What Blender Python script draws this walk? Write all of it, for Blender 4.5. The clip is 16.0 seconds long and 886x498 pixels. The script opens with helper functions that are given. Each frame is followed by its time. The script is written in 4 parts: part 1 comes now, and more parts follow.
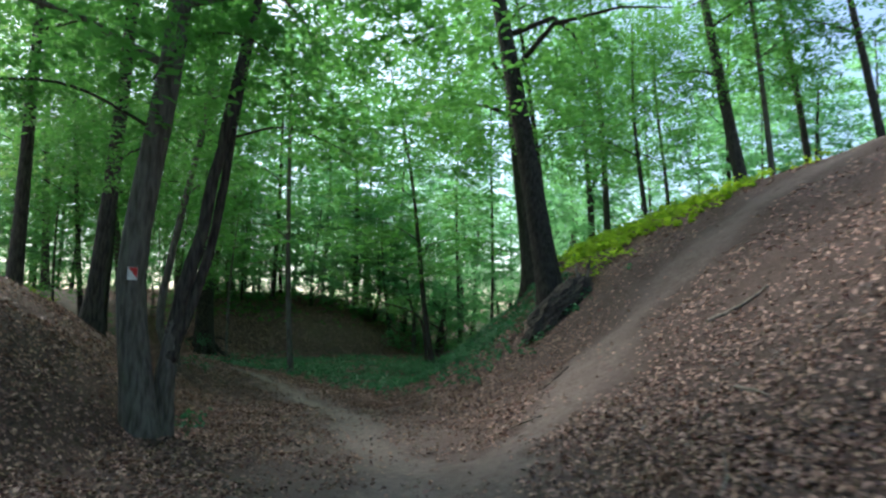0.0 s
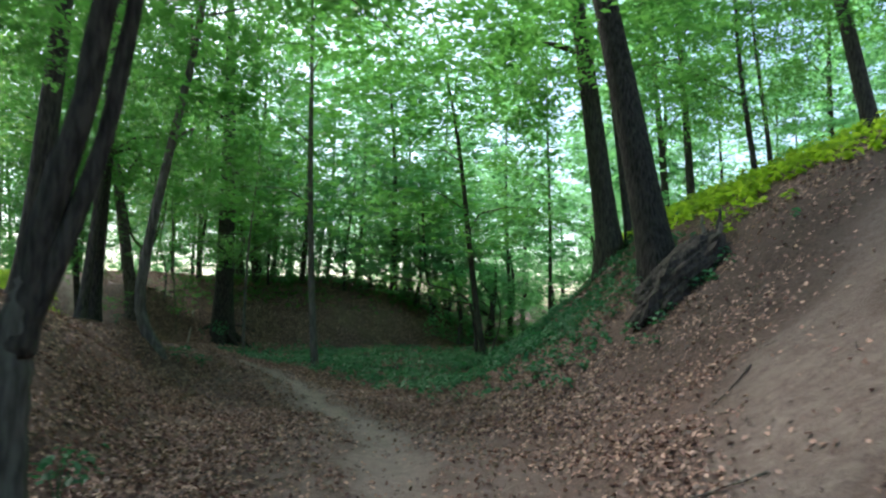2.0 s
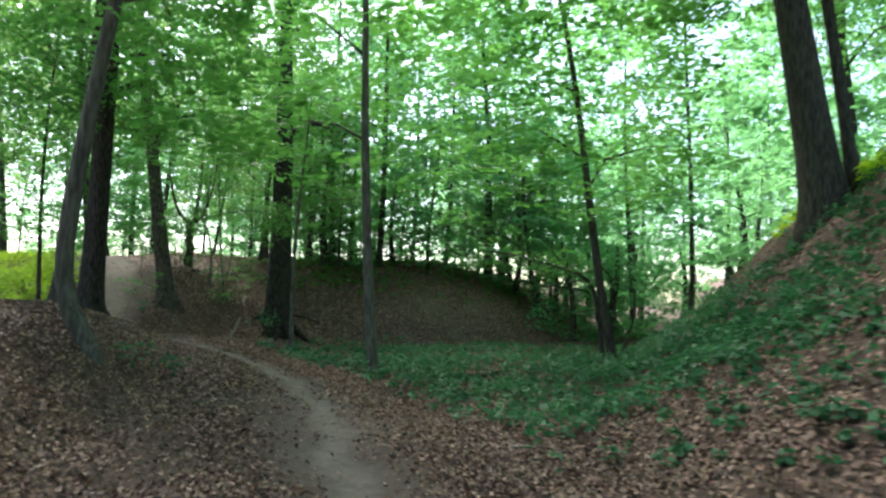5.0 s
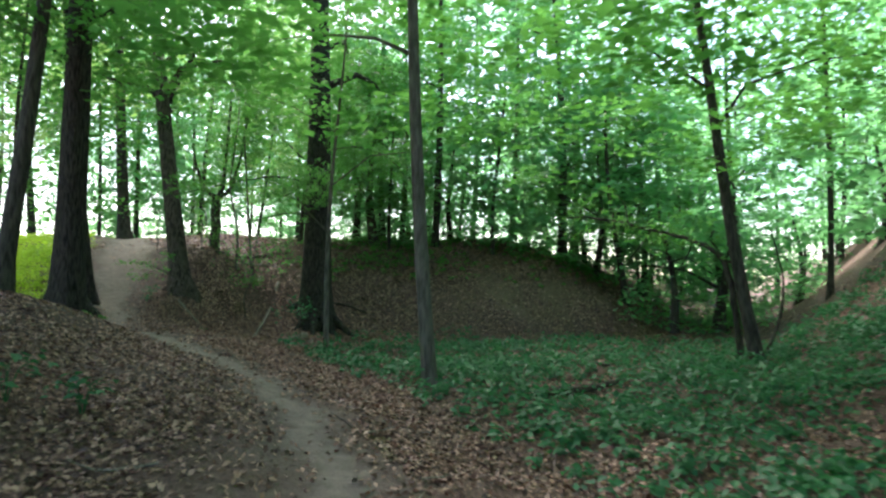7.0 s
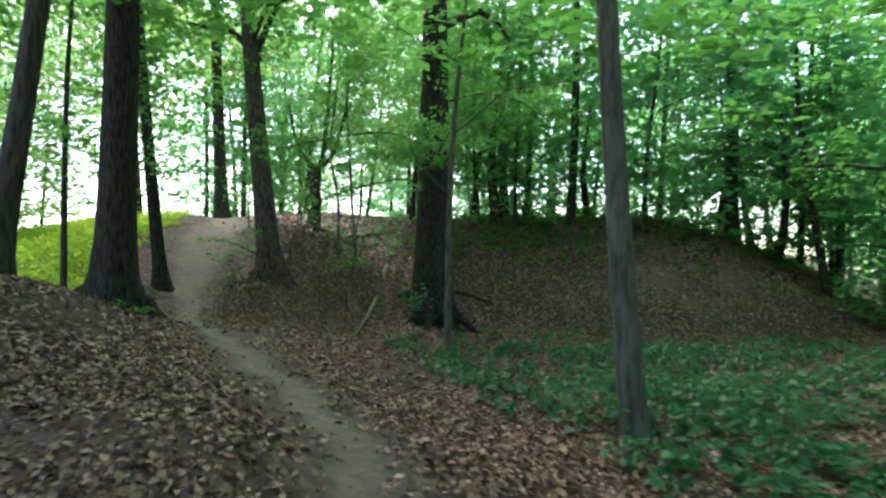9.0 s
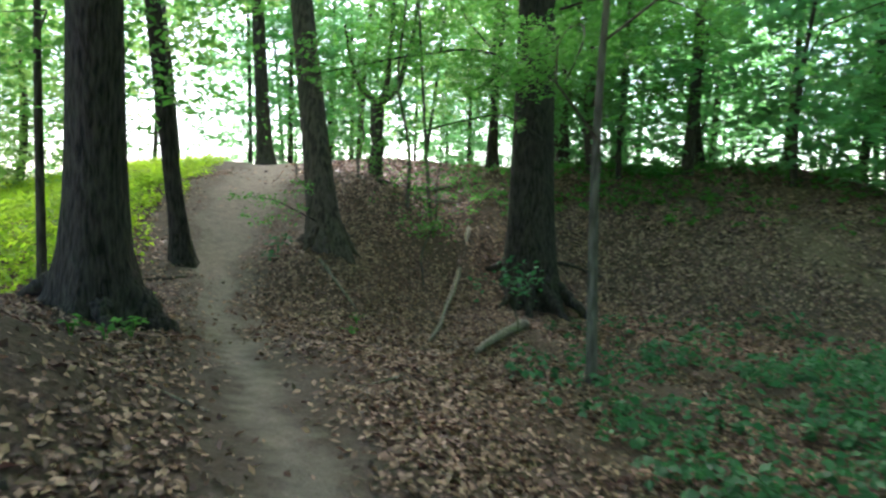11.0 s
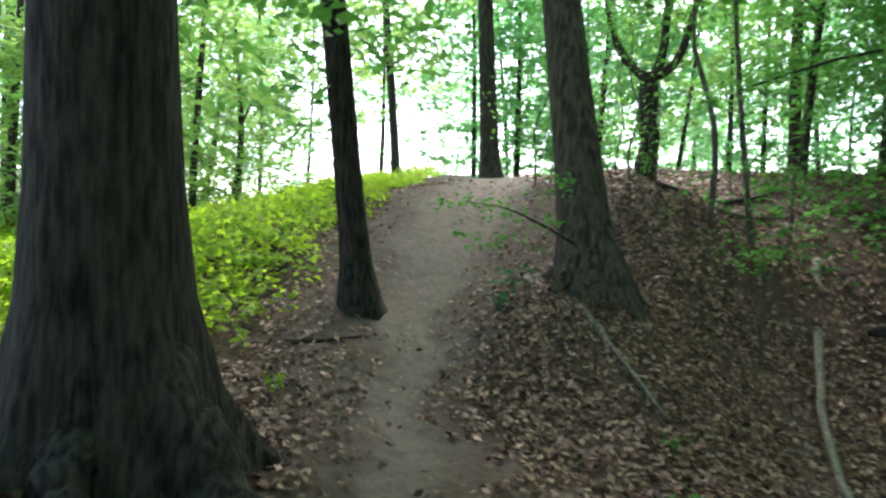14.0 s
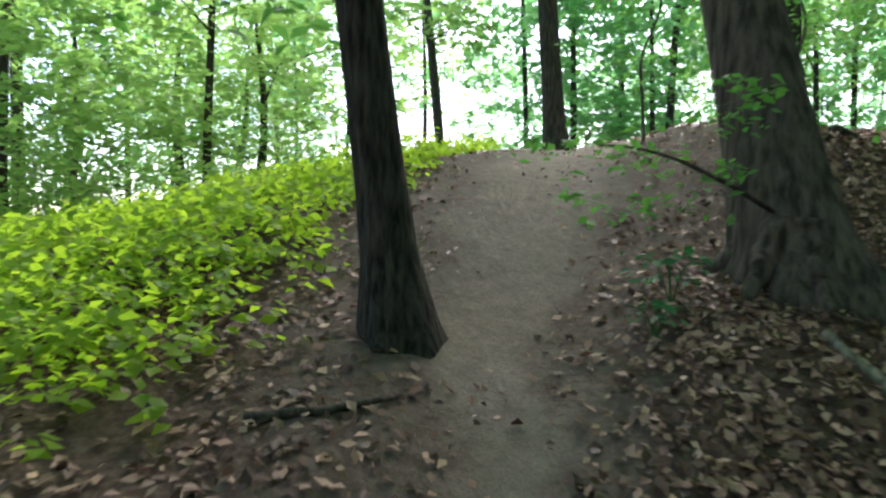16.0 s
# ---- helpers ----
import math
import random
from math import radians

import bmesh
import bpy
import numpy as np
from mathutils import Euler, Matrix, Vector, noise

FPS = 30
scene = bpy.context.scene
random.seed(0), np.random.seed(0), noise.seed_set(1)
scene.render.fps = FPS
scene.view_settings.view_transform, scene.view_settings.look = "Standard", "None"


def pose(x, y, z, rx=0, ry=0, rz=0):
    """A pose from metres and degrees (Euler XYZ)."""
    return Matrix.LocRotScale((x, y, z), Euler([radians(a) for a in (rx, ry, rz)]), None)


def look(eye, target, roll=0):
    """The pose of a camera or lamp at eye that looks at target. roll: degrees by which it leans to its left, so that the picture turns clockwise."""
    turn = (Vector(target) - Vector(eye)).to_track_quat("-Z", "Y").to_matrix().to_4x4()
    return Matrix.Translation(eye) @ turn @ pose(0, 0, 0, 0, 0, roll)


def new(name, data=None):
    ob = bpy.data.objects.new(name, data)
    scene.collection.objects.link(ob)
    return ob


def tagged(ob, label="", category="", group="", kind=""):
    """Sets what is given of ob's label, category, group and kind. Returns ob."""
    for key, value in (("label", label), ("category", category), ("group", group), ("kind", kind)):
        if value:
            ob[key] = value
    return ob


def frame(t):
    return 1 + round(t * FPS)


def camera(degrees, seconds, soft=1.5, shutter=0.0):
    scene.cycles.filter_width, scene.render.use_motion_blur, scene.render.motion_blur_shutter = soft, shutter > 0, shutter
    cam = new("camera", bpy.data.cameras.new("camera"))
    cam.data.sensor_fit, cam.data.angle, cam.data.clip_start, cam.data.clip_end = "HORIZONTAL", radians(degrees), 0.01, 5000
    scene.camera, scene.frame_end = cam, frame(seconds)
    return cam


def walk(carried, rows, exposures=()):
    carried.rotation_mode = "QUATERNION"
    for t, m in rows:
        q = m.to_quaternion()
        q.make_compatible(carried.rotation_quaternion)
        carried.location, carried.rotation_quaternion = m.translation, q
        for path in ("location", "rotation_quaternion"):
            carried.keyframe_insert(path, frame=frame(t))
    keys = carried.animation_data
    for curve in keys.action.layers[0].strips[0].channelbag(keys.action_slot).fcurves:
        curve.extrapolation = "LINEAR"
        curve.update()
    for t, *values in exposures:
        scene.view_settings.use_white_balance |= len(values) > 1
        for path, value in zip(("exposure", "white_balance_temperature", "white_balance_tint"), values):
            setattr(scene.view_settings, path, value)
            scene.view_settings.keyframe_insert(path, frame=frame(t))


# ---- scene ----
cam = camera(68.0, 16.0, soft=2.4, shutter=0.5)
PATH = [
    (0.0, pose(-0.000, -0.180, 1.489, 95.80, -0.82, -0.06)),
    (0.5, pose(-0.132, 1.078, 1.445, 95.53, -0.67, 2.68)),
    (1.0, pose(-0.244, 2.415, 1.359, 95.00, -0.14, 5.30)),
    (1.5, pose(-0.405, 3.592, 1.307, 94.62, -0.63, 4.42)),
    (2.0, pose(-0.493, 4.752, 1.180, 94.97, -0.65, 3.48)),
    (2.5, pose(-0.656, 5.849, 1.118, 94.92, -1.30, 2.98)),
    (3.0, pose(-0.720, 7.059, 1.047, 95.05, -2.01, 3.65)),
    (3.5, pose(-0.876, 8.227, 1.016, 95.14, -1.93, 3.75)),
    (4.0, pose(-0.984, 9.451, 0.963, 94.50, -1.11, 5.09)),
    (4.5, pose(-1.155, 10.581, 0.841, 95.10, -2.74, 8.43)),
    (4.7, pose(-1.192, 11.004, 0.834, 94.78, -1.82, 10.20)),
    (6.8, pose(-2.571, 15.605, 0.741, 93.61, -0.19, 16.25)),
    (7.0, pose(-2.700, 16.048, 0.724, 93.29, -0.20, 16.82)),
    (7.5, pose(-3.116, 17.060, 0.689, 93.48, -0.25, 18.98)),
    (8.0, pose(-3.646, 18.136, 0.637, 92.98, 1.13, 22.55)),
    (8.5, pose(-4.142, 18.933, 0.652, 92.12, 0.63, 25.13)),
    (8.7, pose(-4.405, 19.281, 0.644, 92.52, -0.03, 25.71)),
    (10.8, pose(-7.360, 22.494, 0.974, 87.40, -0.38, 29.10)),
    (11.0, pose(-7.558, 22.735, 1.045, 87.35, -1.13, 30.18)),
    (11.5, pose(-8.021, 23.386, 1.048, 87.35, -2.19, 34.02)),
    (12.0, pose(-8.642, 24.006, 1.029, 88.71, -2.78, 38.93)),
    (12.5, pose(-9.200, 24.541, 0.990, 88.99, -2.33, 42.01)),
    (13.0, pose(-9.778, 25.075, 0.965, 89.43, -2.42, 44.92)),
    (13.5, pose(-10.367, 25.547, 0.951, 89.66, -2.13, 46.94)),
    (14.0, pose(-10.958, 26.026, 0.913, 89.68, -1.49, 49.13)),
    (14.5, pose(-11.520, 26.405, 0.929, 89.42, -0.76, 50.54)),
    (15.0, pose(-12.107, 26.818, 0.905, 88.92, 0.31, 51.95)),
    (15.5, pose(-12.660, 27.213, 0.850, 89.36, -0.52, 53.06)),
    (16.0, pose(-13.233, 27.602, 0.792, 89.35, 0.23, 53.03)),
]
walk(cam, PATH, [(0.0, 1.0, 6000, 8), (3.0, 1.47, 6250, 9), (5.0, 1.83, 6300, 11), (8.7, 2.12, 6200, 13), (11.0, 2.38, 6300, 15), (14.0, 2.42, 6300, 19), (16.0, 2.18, 6300, 19)])

# ---- light ----
world = bpy.data.worlds.new("overcast_sky")
scene.world = world
world.use_nodes = True
wn = world.node_tree
sky = wn.nodes.new("ShaderNodeTexSky")
sky.sky_type = "NISHITA"
sky.sun_disc = False
sky.sun_elevation, sky.sun_rotation = radians(49), radians(-39)
sky.air_density, sky.dust_density, sky.ozone_density = 1.0, 2.0, 1.0
wn.links.new(sky.outputs[0], wn.nodes["Background"].inputs[0])
wn.nodes["Background"].inputs[1].default_value = 0.15
sun_data = bpy.data.lights.new("sun", "SUN")
sun_data.energy, sun_data.angle, sun_data.color = 4.2, radians(32), (1.0, 0.95, 0.86)
sun_lamp = new("sun", sun_data)
sun_lamp.matrix_world = look((-34, 42, 62), (0, 0, 0))


# ---- materials ----
def material(name, rough=0.8):
    m = bpy.data.materials.new(name)
    m.use_nodes = True
    n = m.node_tree.nodes
    b = n["Principled BSDF"]
    b.inputs["Roughness"].default_value = rough
    b.inputs["Specular IOR Level"].default_value = 0.3
    return m, n, m.node_tree.links, b


def ramp(n, l, source, stops):
    r = n.new("ShaderNodeValToRGB")
    e = r.color_ramp.elements
    while len(e) < len(stops):
        e.new(0.5)
    for k, (p, c) in zip(e, stops):
        k.position, k.color = p, (*c, 1)
    l.new(source, r.inputs[0])
    return r.outputs[0]


def noise_tex(n, l, coord, scale, detail=6, rough=0.6):
    t = n.new("ShaderNodeTexNoise")
    t.inputs["Scale"].default_value, t.inputs["Detail"].default_value, t.inputs["Roughness"].default_value = scale, detail, rough
    l.new(coord, t.inputs["Vector"])
    return t.outputs["Fac"]


def mixed(n, l, fac, a, b, mode="MIX"):
    x = n.new("ShaderNodeMix")
    x.data_type, x.blend_type = "RGBA", mode
    for s, v in ((x.inputs[0], fac), (x.inputs[6], a), (x.inputs[7], b)):
        if hasattr(v, "is_linked"):
            l.new(v, s)
        else:
            s.default_value = v if isinstance(v, float) else (*v, 1)
    return x.outputs[2]


def bumped(n, l, b, height, strength, distance):
    k = n.new("ShaderNodeBump")
    k.inputs["Strength"].default_value, k.inputs["Distance"].default_value = strength, distance
    l.new(height, k.inputs["Height"])
    l.new(k.outputs[0], b.inputs["Normal"])


def leaf_material(name, dark, mid, light, through_light, glow=0.45):
    """Thin leaves: reflecting and letting light through, each leaf of its own tone."""
    m, n, l, b = material(name, 0.5)
    g = n.new("ShaderNodeNewGeometry")
    c = ramp(n, l, g.outputs["Random Per Island"], [(0, dark), (0.5, mid), (1, light)])
    l.new(c, b.inputs["Base Color"])
    t = n.new("ShaderNodeBsdfTranslucent")
    l.new(mixed(n, l, 0.6, c, through_light), t.inputs["Color"])
    s = n.new("ShaderNodeMixShader")
    s.inputs[0].default_value = glow
    l.new(b.outputs[0], s.inputs[1])
    l.new(t.outputs[0], s.inputs[2])
    l.new(s.outputs[0], n["Material Output"].inputs[0])
    return m


def bark_material(name, dark, light, ridge=9.0, depth=0.03):
    m, n, l, b = material(name, 0.9)
    c = n.new("ShaderNodeTexCoord").outputs["Object"]
    mp = n.new("ShaderNodeMapping")
    mp.inputs["Scale"].default_value = (1, 1, 0.2)
    l.new(c, mp.inputs[0])
    ridges = noise_tex(n, l, mp.outputs[0], ridge * 2.2, 5, 0.55)
    blotch = noise_tex(n, l, c, 1.3, 5, 0.6)
    a = ramp(n, l, ridges, [(0.35, dark), (0.62, light)])
    moss = ramp(n, l, blotch, [(0.45, (0, 0, 0)), (0.75, (0.25, 0.25, 0.25))])
    l.new(mixed(n, l, moss, a, (0.062, 0.06, 0.045)), b.inputs["Base Color"])
    bumped(n, l, b, ridges, 0.9, depth)
    return m


BARK = bark_material("dark_bark", (0.022, 0.018, 0.015), (0.085, 0.07, 0.058))
BARK_OAK = bark_material("furrowed_bark", (0.007, 0.006, 0.005), (0.07, 0.056, 0.048), 12.0, 0.09)
BARK_RED = bark_material("scaly_brown_bark", (0.03, 0.022, 0.018), (0.13, 0.1, 0.082), 8.0, 0.05)
BARK_GREY = bark_material("smooth_grey_bark", (0.06, 0.052, 0.042), (0.16, 0.14, 0.115), 7.0, 0.012)
LEAF = leaf_material("beech_leaf", (0.028, 0.09, 0.024), (0.05, 0.155, 0.036), (0.095, 0.235, 0.05), (0.24, 0.6, 0.11), 0.55)
# far copy of the beech leaf, scattered daylight put in as a paler colour
LEAF_FAR_LIT = leaf_material("far_lit_leaf", (0.05, 0.15, 0.062), (0.085, 0.22, 0.09), (0.14, 0.3, 0.125), (0.36, 0.78, 0.29), 0.66)
# lit leaf copy: sunlight painted in as a lighter yellow-green
LEAF_SUN_TINT = leaf_material("sun_tinted_leaf", (0.06, 0.15, 0.035), (0.11, 0.22, 0.05), (0.17, 0.3, 0.075), (0.42, 0.7, 0.18), 0.6)
LEAF_DARK = leaf_material("nettle_leaf", (0.02, 0.085, 0.035), (0.035, 0.14, 0.055), (0.06, 0.2, 0.075), (0.08, 0.36, 0.12), 0.35)
LEAF_LIME = leaf_material("young_maple_leaf", (0.1, 0.22, 0.014), (0.2, 0.36, 0.022), (0.32, 0.48, 0.034), (0.62, 0.86, 0.05), 0.68)
LITTER = leaf_material("dead_leaf", (0.03, 0.017, 0.013), (0.165, 0.08, 0.058), (0.52, 0.31, 0.225), (0.22, 0.12, 0.09), 0.1)


def ground_material():
    m, n, l, b = material("forest_soil", 0.95)
    c = n.new("ShaderNodeTexCoord").outputs["Object"]
    trail = n.new("ShaderNodeAttribute")
    trail.attribute_name = "worn"
    red = n.new("ShaderNodeAttribute")
    red.attribute_name = "bare"
    grit, fine = noise_tex(n, l, c, 60, 6, 0.75), noise_tex(n, l, c, 22, 8, 0.7)
    broad, clods = noise_tex(n, l, c, 1.1, 6, 0.65), noise_tex(n, l, c, 7, 6, 0.7)
    leafy = ramp(n, l, fine, [(0.3, (0.04, 0.024, 0.018)), (0.5, (0.12, 0.072, 0.056)), (0.7, (0.23, 0.15, 0.118))])
    earth = ramp(n, l, broad, [(0.3, (0.19, 0.142, 0.118)), (0.7, (0.32, 0.25, 0.212))])
    earth = mixed(n, l, 0.55, earth, ramp(n, l, clods, [(0.35, (0.11, 0.08, 0.066)), (0.6, (0.33, 0.26, 0.22))]))
    earth = mixed(n, l, 0.4, earth, ramp(n, l, grit, [(0.35, (0.12, 0.09, 0.075)), (0.65, (0.42, 0.335, 0.285))]))
    patchy = n.new("ShaderNodeMath")
    patchy.operation = "MULTIPLY_ADD"
    l.new(noise_tex(n, l, c, 5.5, 9, 0.78), patchy.inputs[0])
    patchy.inputs[1].default_value = 1.1
    l.new(trail.outputs["Fac"], patchy.inputs[2])
    half = n.new("ShaderNodeMath")
    half.operation = "MULTIPLY"
    l.new(patchy.outputs[0], half.inputs[0])
    half.inputs[1].default_value = 0.5
    dust = ramp(n, l, half.outputs[0], [(0.58, (0, 0, 0)), (0.8, (0.9, 0.9, 0.9))])
    earth = mixed(n, l, dust, mixed(n, l, 0.55, earth, (0.085, 0.058, 0.047)), earth)
    rust = ramp(n, l, fine, [(0.3, (0.09, 0.055, 0.037)), (0.55, (0.21, 0.135, 0.088)), (0.72, (0.34, 0.235, 0.165))])
    base = mixed(n, l, red.outputs["Fac"], leafy, rust)
    wobble = n.new("ShaderNodeMath")
    wobble.operation = "MULTIPLY_ADD"
    l.new(noise_tex(n, l, c, 3.5, 8, 0.75), wobble.inputs[0])
    wobble.inputs[1].default_value = 1.5
    wobble.inputs[2].default_value = -0.75
    edge = n.new("ShaderNodeMath")
    edge.use_clamp = True
    l.new(trail.outputs["Fac"], edge.inputs[0])
    l.new(wobble.outputs[0], edge.inputs[1])
    cut = ramp(n, l, edge.outputs[0], [(0.25, (0, 0, 0)), (0.85, (1, 1, 1))])
    # dark soil, with shade painted into its colour where this mask is high
    soil_shade = n.new("ShaderNodeAttribute")
    soil_shade.attribute_name = "soil_shade"
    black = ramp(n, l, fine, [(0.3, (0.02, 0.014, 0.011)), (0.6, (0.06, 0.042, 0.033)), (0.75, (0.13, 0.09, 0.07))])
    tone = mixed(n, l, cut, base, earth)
    l.new(mixed(n, l, soil_shade.outputs["Fac"], tone, mixed(n, l, 0.62, tone, black)), b.inputs["Base Color"])
    both = n.new("ShaderNodeMath")
    l.new(fine, both.inputs[0])
    l.new(clods, both.inputs[1])
    bumped(n, l, b, both.outputs[0], 0.8, 0.05)
    return m


SOIL = ground_material()


# ---- terrain ----
TRAIL = [(0.3, -14), (0, 0), (-0.3, 7), (-1.45, 12.3), (-2.7, 16.6), (-4.7, 20.2), (-6.3, 22.3), (-8.0, 24.0), (-10.0, 25.3), (-11.9, 26.8), (-14.2, 28.6), (-15.9, 30.1), (-17.1, 31.7), (-19.8, 34.7), (-21.6, 36.6), (-25, 40)]
SPUR = [(-0.4, 5), (0.6, 8), (1.8, 9.7), (3.1, 11.8), (4.1, 12.7), (5.5, 13.2), (7.4, 14.5), (9.4, 14.4), (14, 14.6)]
TOE_RIGHT = [(1.5, -40), (0.7, -6), (0.3, 8), (-0.1, 13), (-1.0, 19), (-0.3, 30), (1.5, 42), (8, 80), (30, 200)]
TOE_LEFT = [(-6, -40), (-4.9, -6), (-4.3, 4), (-4.1, 10.5), (-6.3, 17), (-8.2, 21.2), (-10.9, 25.3), (-12.6, 27.3), (-14.2, 26.6), (-16, 22), (-22, 12), (-60, -20)]
TOE_HILL = [(-60, 12), (-24, 18.5), (-16.2, 25.2), (-14.4, 28.0), (-13.3, 30.2), (-13.1, 33.4), (-11.0, 36.3), (-5.9, 37.0), (-2.6, 38.8), (-1.3, 44), (-0.3, 54), (4, 80), (20, 200)]
HUMPS = [(-15.2, 34.0, 1.7, 0.42), (-14.4, 31.0, 1.1, 0.36), (-16.5, 34.3, 1.3, 0.4), (-8.3, 19.5, 1.0, 0.45), (-14.7, 26.2, 0.75, 0.33), (-13.1, 27.2, 0.6, -0.12), (-13.1, 25.75, 1.0, -0.4), (-12.0, 24.8, 1.0, -0.1)]


def line_distance(x, y, line):
    """Distance to a broken line, and the side: above 0 to its right."""
    best = np.full(x.shape, 1e9)
    side = np.zeros(x.shape)
    for (ax, ay), (bx, by) in zip(line, line[1:]):
        dx, dy = bx - ax, by - ay
        t = np.clip(((x - ax) * dx + (y - ay) * dy) / (dx * dx + dy * dy), 0, 1)
        ex, ey = x - ax - t * dx, y - ay - t * dy
        d = np.hypot(ex, ey)
        s = dy * ex - dx * ey
        near = d < best - 1e-9
        side = np.where(near, np.sign(s), side)
        best = np.minimum(best, d)
    return best, best * side


def ease(v, a, b):
    t = np.clip((v - a) / (b - a), 0, 1)
    return t * t * (3 - 2 * t)


def soft(d, r=0.5):
    """d where positive, 0 where negative, rounded."""
    return 0.5 * (d + np.sqrt(d * d + r * r)) - 0.0


def wave(x, y):
    return (np.sin(0.9 * x + 1.3 * np.sin(0.5 * y)) * np.sin(0.8 * y + 0.9 * np.sin(0.6 * x + 2)) * 0.10
            + np.sin(2.7 * x + 1.9 * y) * np.sin(2.2 * y - 1.7 * x + 1) * 0.035 + np.sin(6.1 * x - 2.3 * y) * np.sin(5.3 * y + 3.1 * x) * 0.012)


def height(x, y):
    x, y = np.asarray(x, float), np.asarray(y, float)
    z = np.interp(y, [-10, 0, 11, 18, 80], [0.25, 0.08, -0.66, -0.92, -0.95])
    right = soft(line_distance(x, y, TOE_RIGHT)[1])
    d = np.minimum(right, 5.0)
    z = z + (0.43 * d + 0.04 * d * d) * (1 + 0.03 * np.clip(y - 11, -4, 14))
    z = z + np.interp(y, [10, 14, 25], [0.78, 0.74, 0.5]) * 10.5 * (1 - np.exp(-np.clip(right - 5, 0, 11) / 10.5)) + 0.08 * np.clip(right - 16, 0, 40)
    dl, sl = line_distance(x, y, TOE_LEFT)
    left = soft(-sl)
    z = z + 0.65 * ease(y, 17, 24) * ease(-dl, -4.5, -0.5) * ease(-y, -40, -33) + np.interp(y, [12, 17, 22], [5.0, 4.6, 3.0]) * (1 - np.exp(-0.22 * left))
    hill = soft(line_distance(x, y, TOE_HILL)[1] * -1, 0.8)
    steep = np.interp(y, [28, 34], [5.4, 3.5])
    z = z + np.interp(y, [27, 31, 35, 38, 41], [3.1, 3.35, 3.55, 3.7, 3.95]) * (1 - 0.1 * ease(x, -9, -4)) * (1 - 0.36 * ease(-x, 18, 24) * ease(-y, -37, -30)) * (1 - np.exp(-(hill / steep) ** 1.15)) - 0.07 * np.clip(hill - 11, 0, 60)
    for hx, hy, hr, hz in HUMPS:
        z = z + hz * np.exp(-((x - hx) ** 2 + (y - hy) ** 2) / (hr * hr))
    worn = line_distance(x, y, TRAIL)[0]
    return z + wave(x, y) * ease(worn, 0.2, 1.5) - 0.06 * (1 - ease(worn, 0.1, 0.7))


def ground_z(x, y):
    return float(height(np.array([x]), np.array([y]))[0])


def axis(a, b, step, far):
    inner = list(np.arange(a, b + step, step))
    out, s = [], step
    lo, hi = a, b
    while hi - b < far:
        s *= 1.25
        lo, hi = lo - s, hi + s
        out.append((lo, hi))
    return np.array([o[0] for o in reversed(out)] + inner + [o[1] for o in out])


def mesh_object(name, verts, faces, mat, parent=None, label="", smooth=False):
    me = bpy.data.meshes.new(name)
    me.from_pydata([tuple(v) for v in verts] if not isinstance(verts, np.ndarray) else verts.tolist(), [], faces if isinstance(faces, list) else faces.tolist())
    me.materials.append(mat)
    if smooth:
        me.polygons.foreach_set("use_smooth", [True] * len(me.polygons))
    ob = new(name, me)
    ob.parent = parent
    if label:
        tagged(ob, label)
    return ob


def worn_at(x, y):
    """How bare the soil is: a trodden core that wanders, scuffed margins, and the side track up the bank."""
    side = line_distance(x, y, TRAIL)[1] + 0.14 * np.sin(1.3 * y + 0.8 * x) + 0.08 * np.sin(3.1 * x - 2.3 * y)
    wide = 0.52 + 0.95 * ease(-y, -21, -9) + 1.25 * ease(-x, 14.4, 17.8)
    d = np.abs(side) / wide
    s = line_distance(x, y, SPUR)[0] + 0.2 * np.sin(1.9 * x + 0.6 * y) + 0.1 * np.sin(4.3 * y - x)
    core = (1 - ease(d, 0.1, 0.85)) * (1 - 0.1 * ease(-y, -17, -9))
    return np.maximum(np.maximum(core, 0.62 * (1 - ease(d, 0.6, 2.1))), 0.76 * (1 - ease(s, 0.3, 1.6)))


def build_ground():
    xs, ys = axis(-32, 16, 0.16, 400), axis(-6, 56, 0.16, 400)
    gx, gy = np.meshgrid(xs, ys)
    gz = height(gx, gy)
    nx, ny = len(xs), len(ys)
    verts = np.stack([gx.ravel(), gy.ravel(), gz.ravel()], 1)
    i = np.arange((ny - 1) * nx).reshape(ny - 1, nx)[:, :-1].ravel()
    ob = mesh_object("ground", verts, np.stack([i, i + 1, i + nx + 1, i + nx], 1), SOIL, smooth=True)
    tagged(ob, "brown leaf-strewn forest floor with a worn bare earth trail", "ground", kind="structure")
    worn = worn_at(gx.ravel(), gy.ravel())
    a = ob.data.attributes.new("worn", "FLOAT", "POINT")
    a.data.foreach_set("value", worn)
    hill = -line_distance(gx, gy, TOE_HILL)[1].ravel()
    bare = ease(hill, 0.2, 1.5) * ease(-hill, -6, -3) * ease(gx.ravel(), -11, -8) * ease(-gx.ravel(), 0, 5)
    # painted shade on dark soil: furrowed tree's foot, right bank, left slope
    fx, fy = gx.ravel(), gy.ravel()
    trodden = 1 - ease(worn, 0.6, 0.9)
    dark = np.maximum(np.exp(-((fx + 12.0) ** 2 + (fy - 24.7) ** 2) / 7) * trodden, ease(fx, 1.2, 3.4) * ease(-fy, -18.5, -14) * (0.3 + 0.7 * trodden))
    a = ob.data.attributes.new("soil_shade", "FLOAT", "POINT")
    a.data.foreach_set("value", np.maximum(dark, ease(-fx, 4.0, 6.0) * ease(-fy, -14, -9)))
    a = ob.data.attributes.new("bare", "FLOAT", "POINT")
    a.data.foreach_set("value", bare)


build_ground()


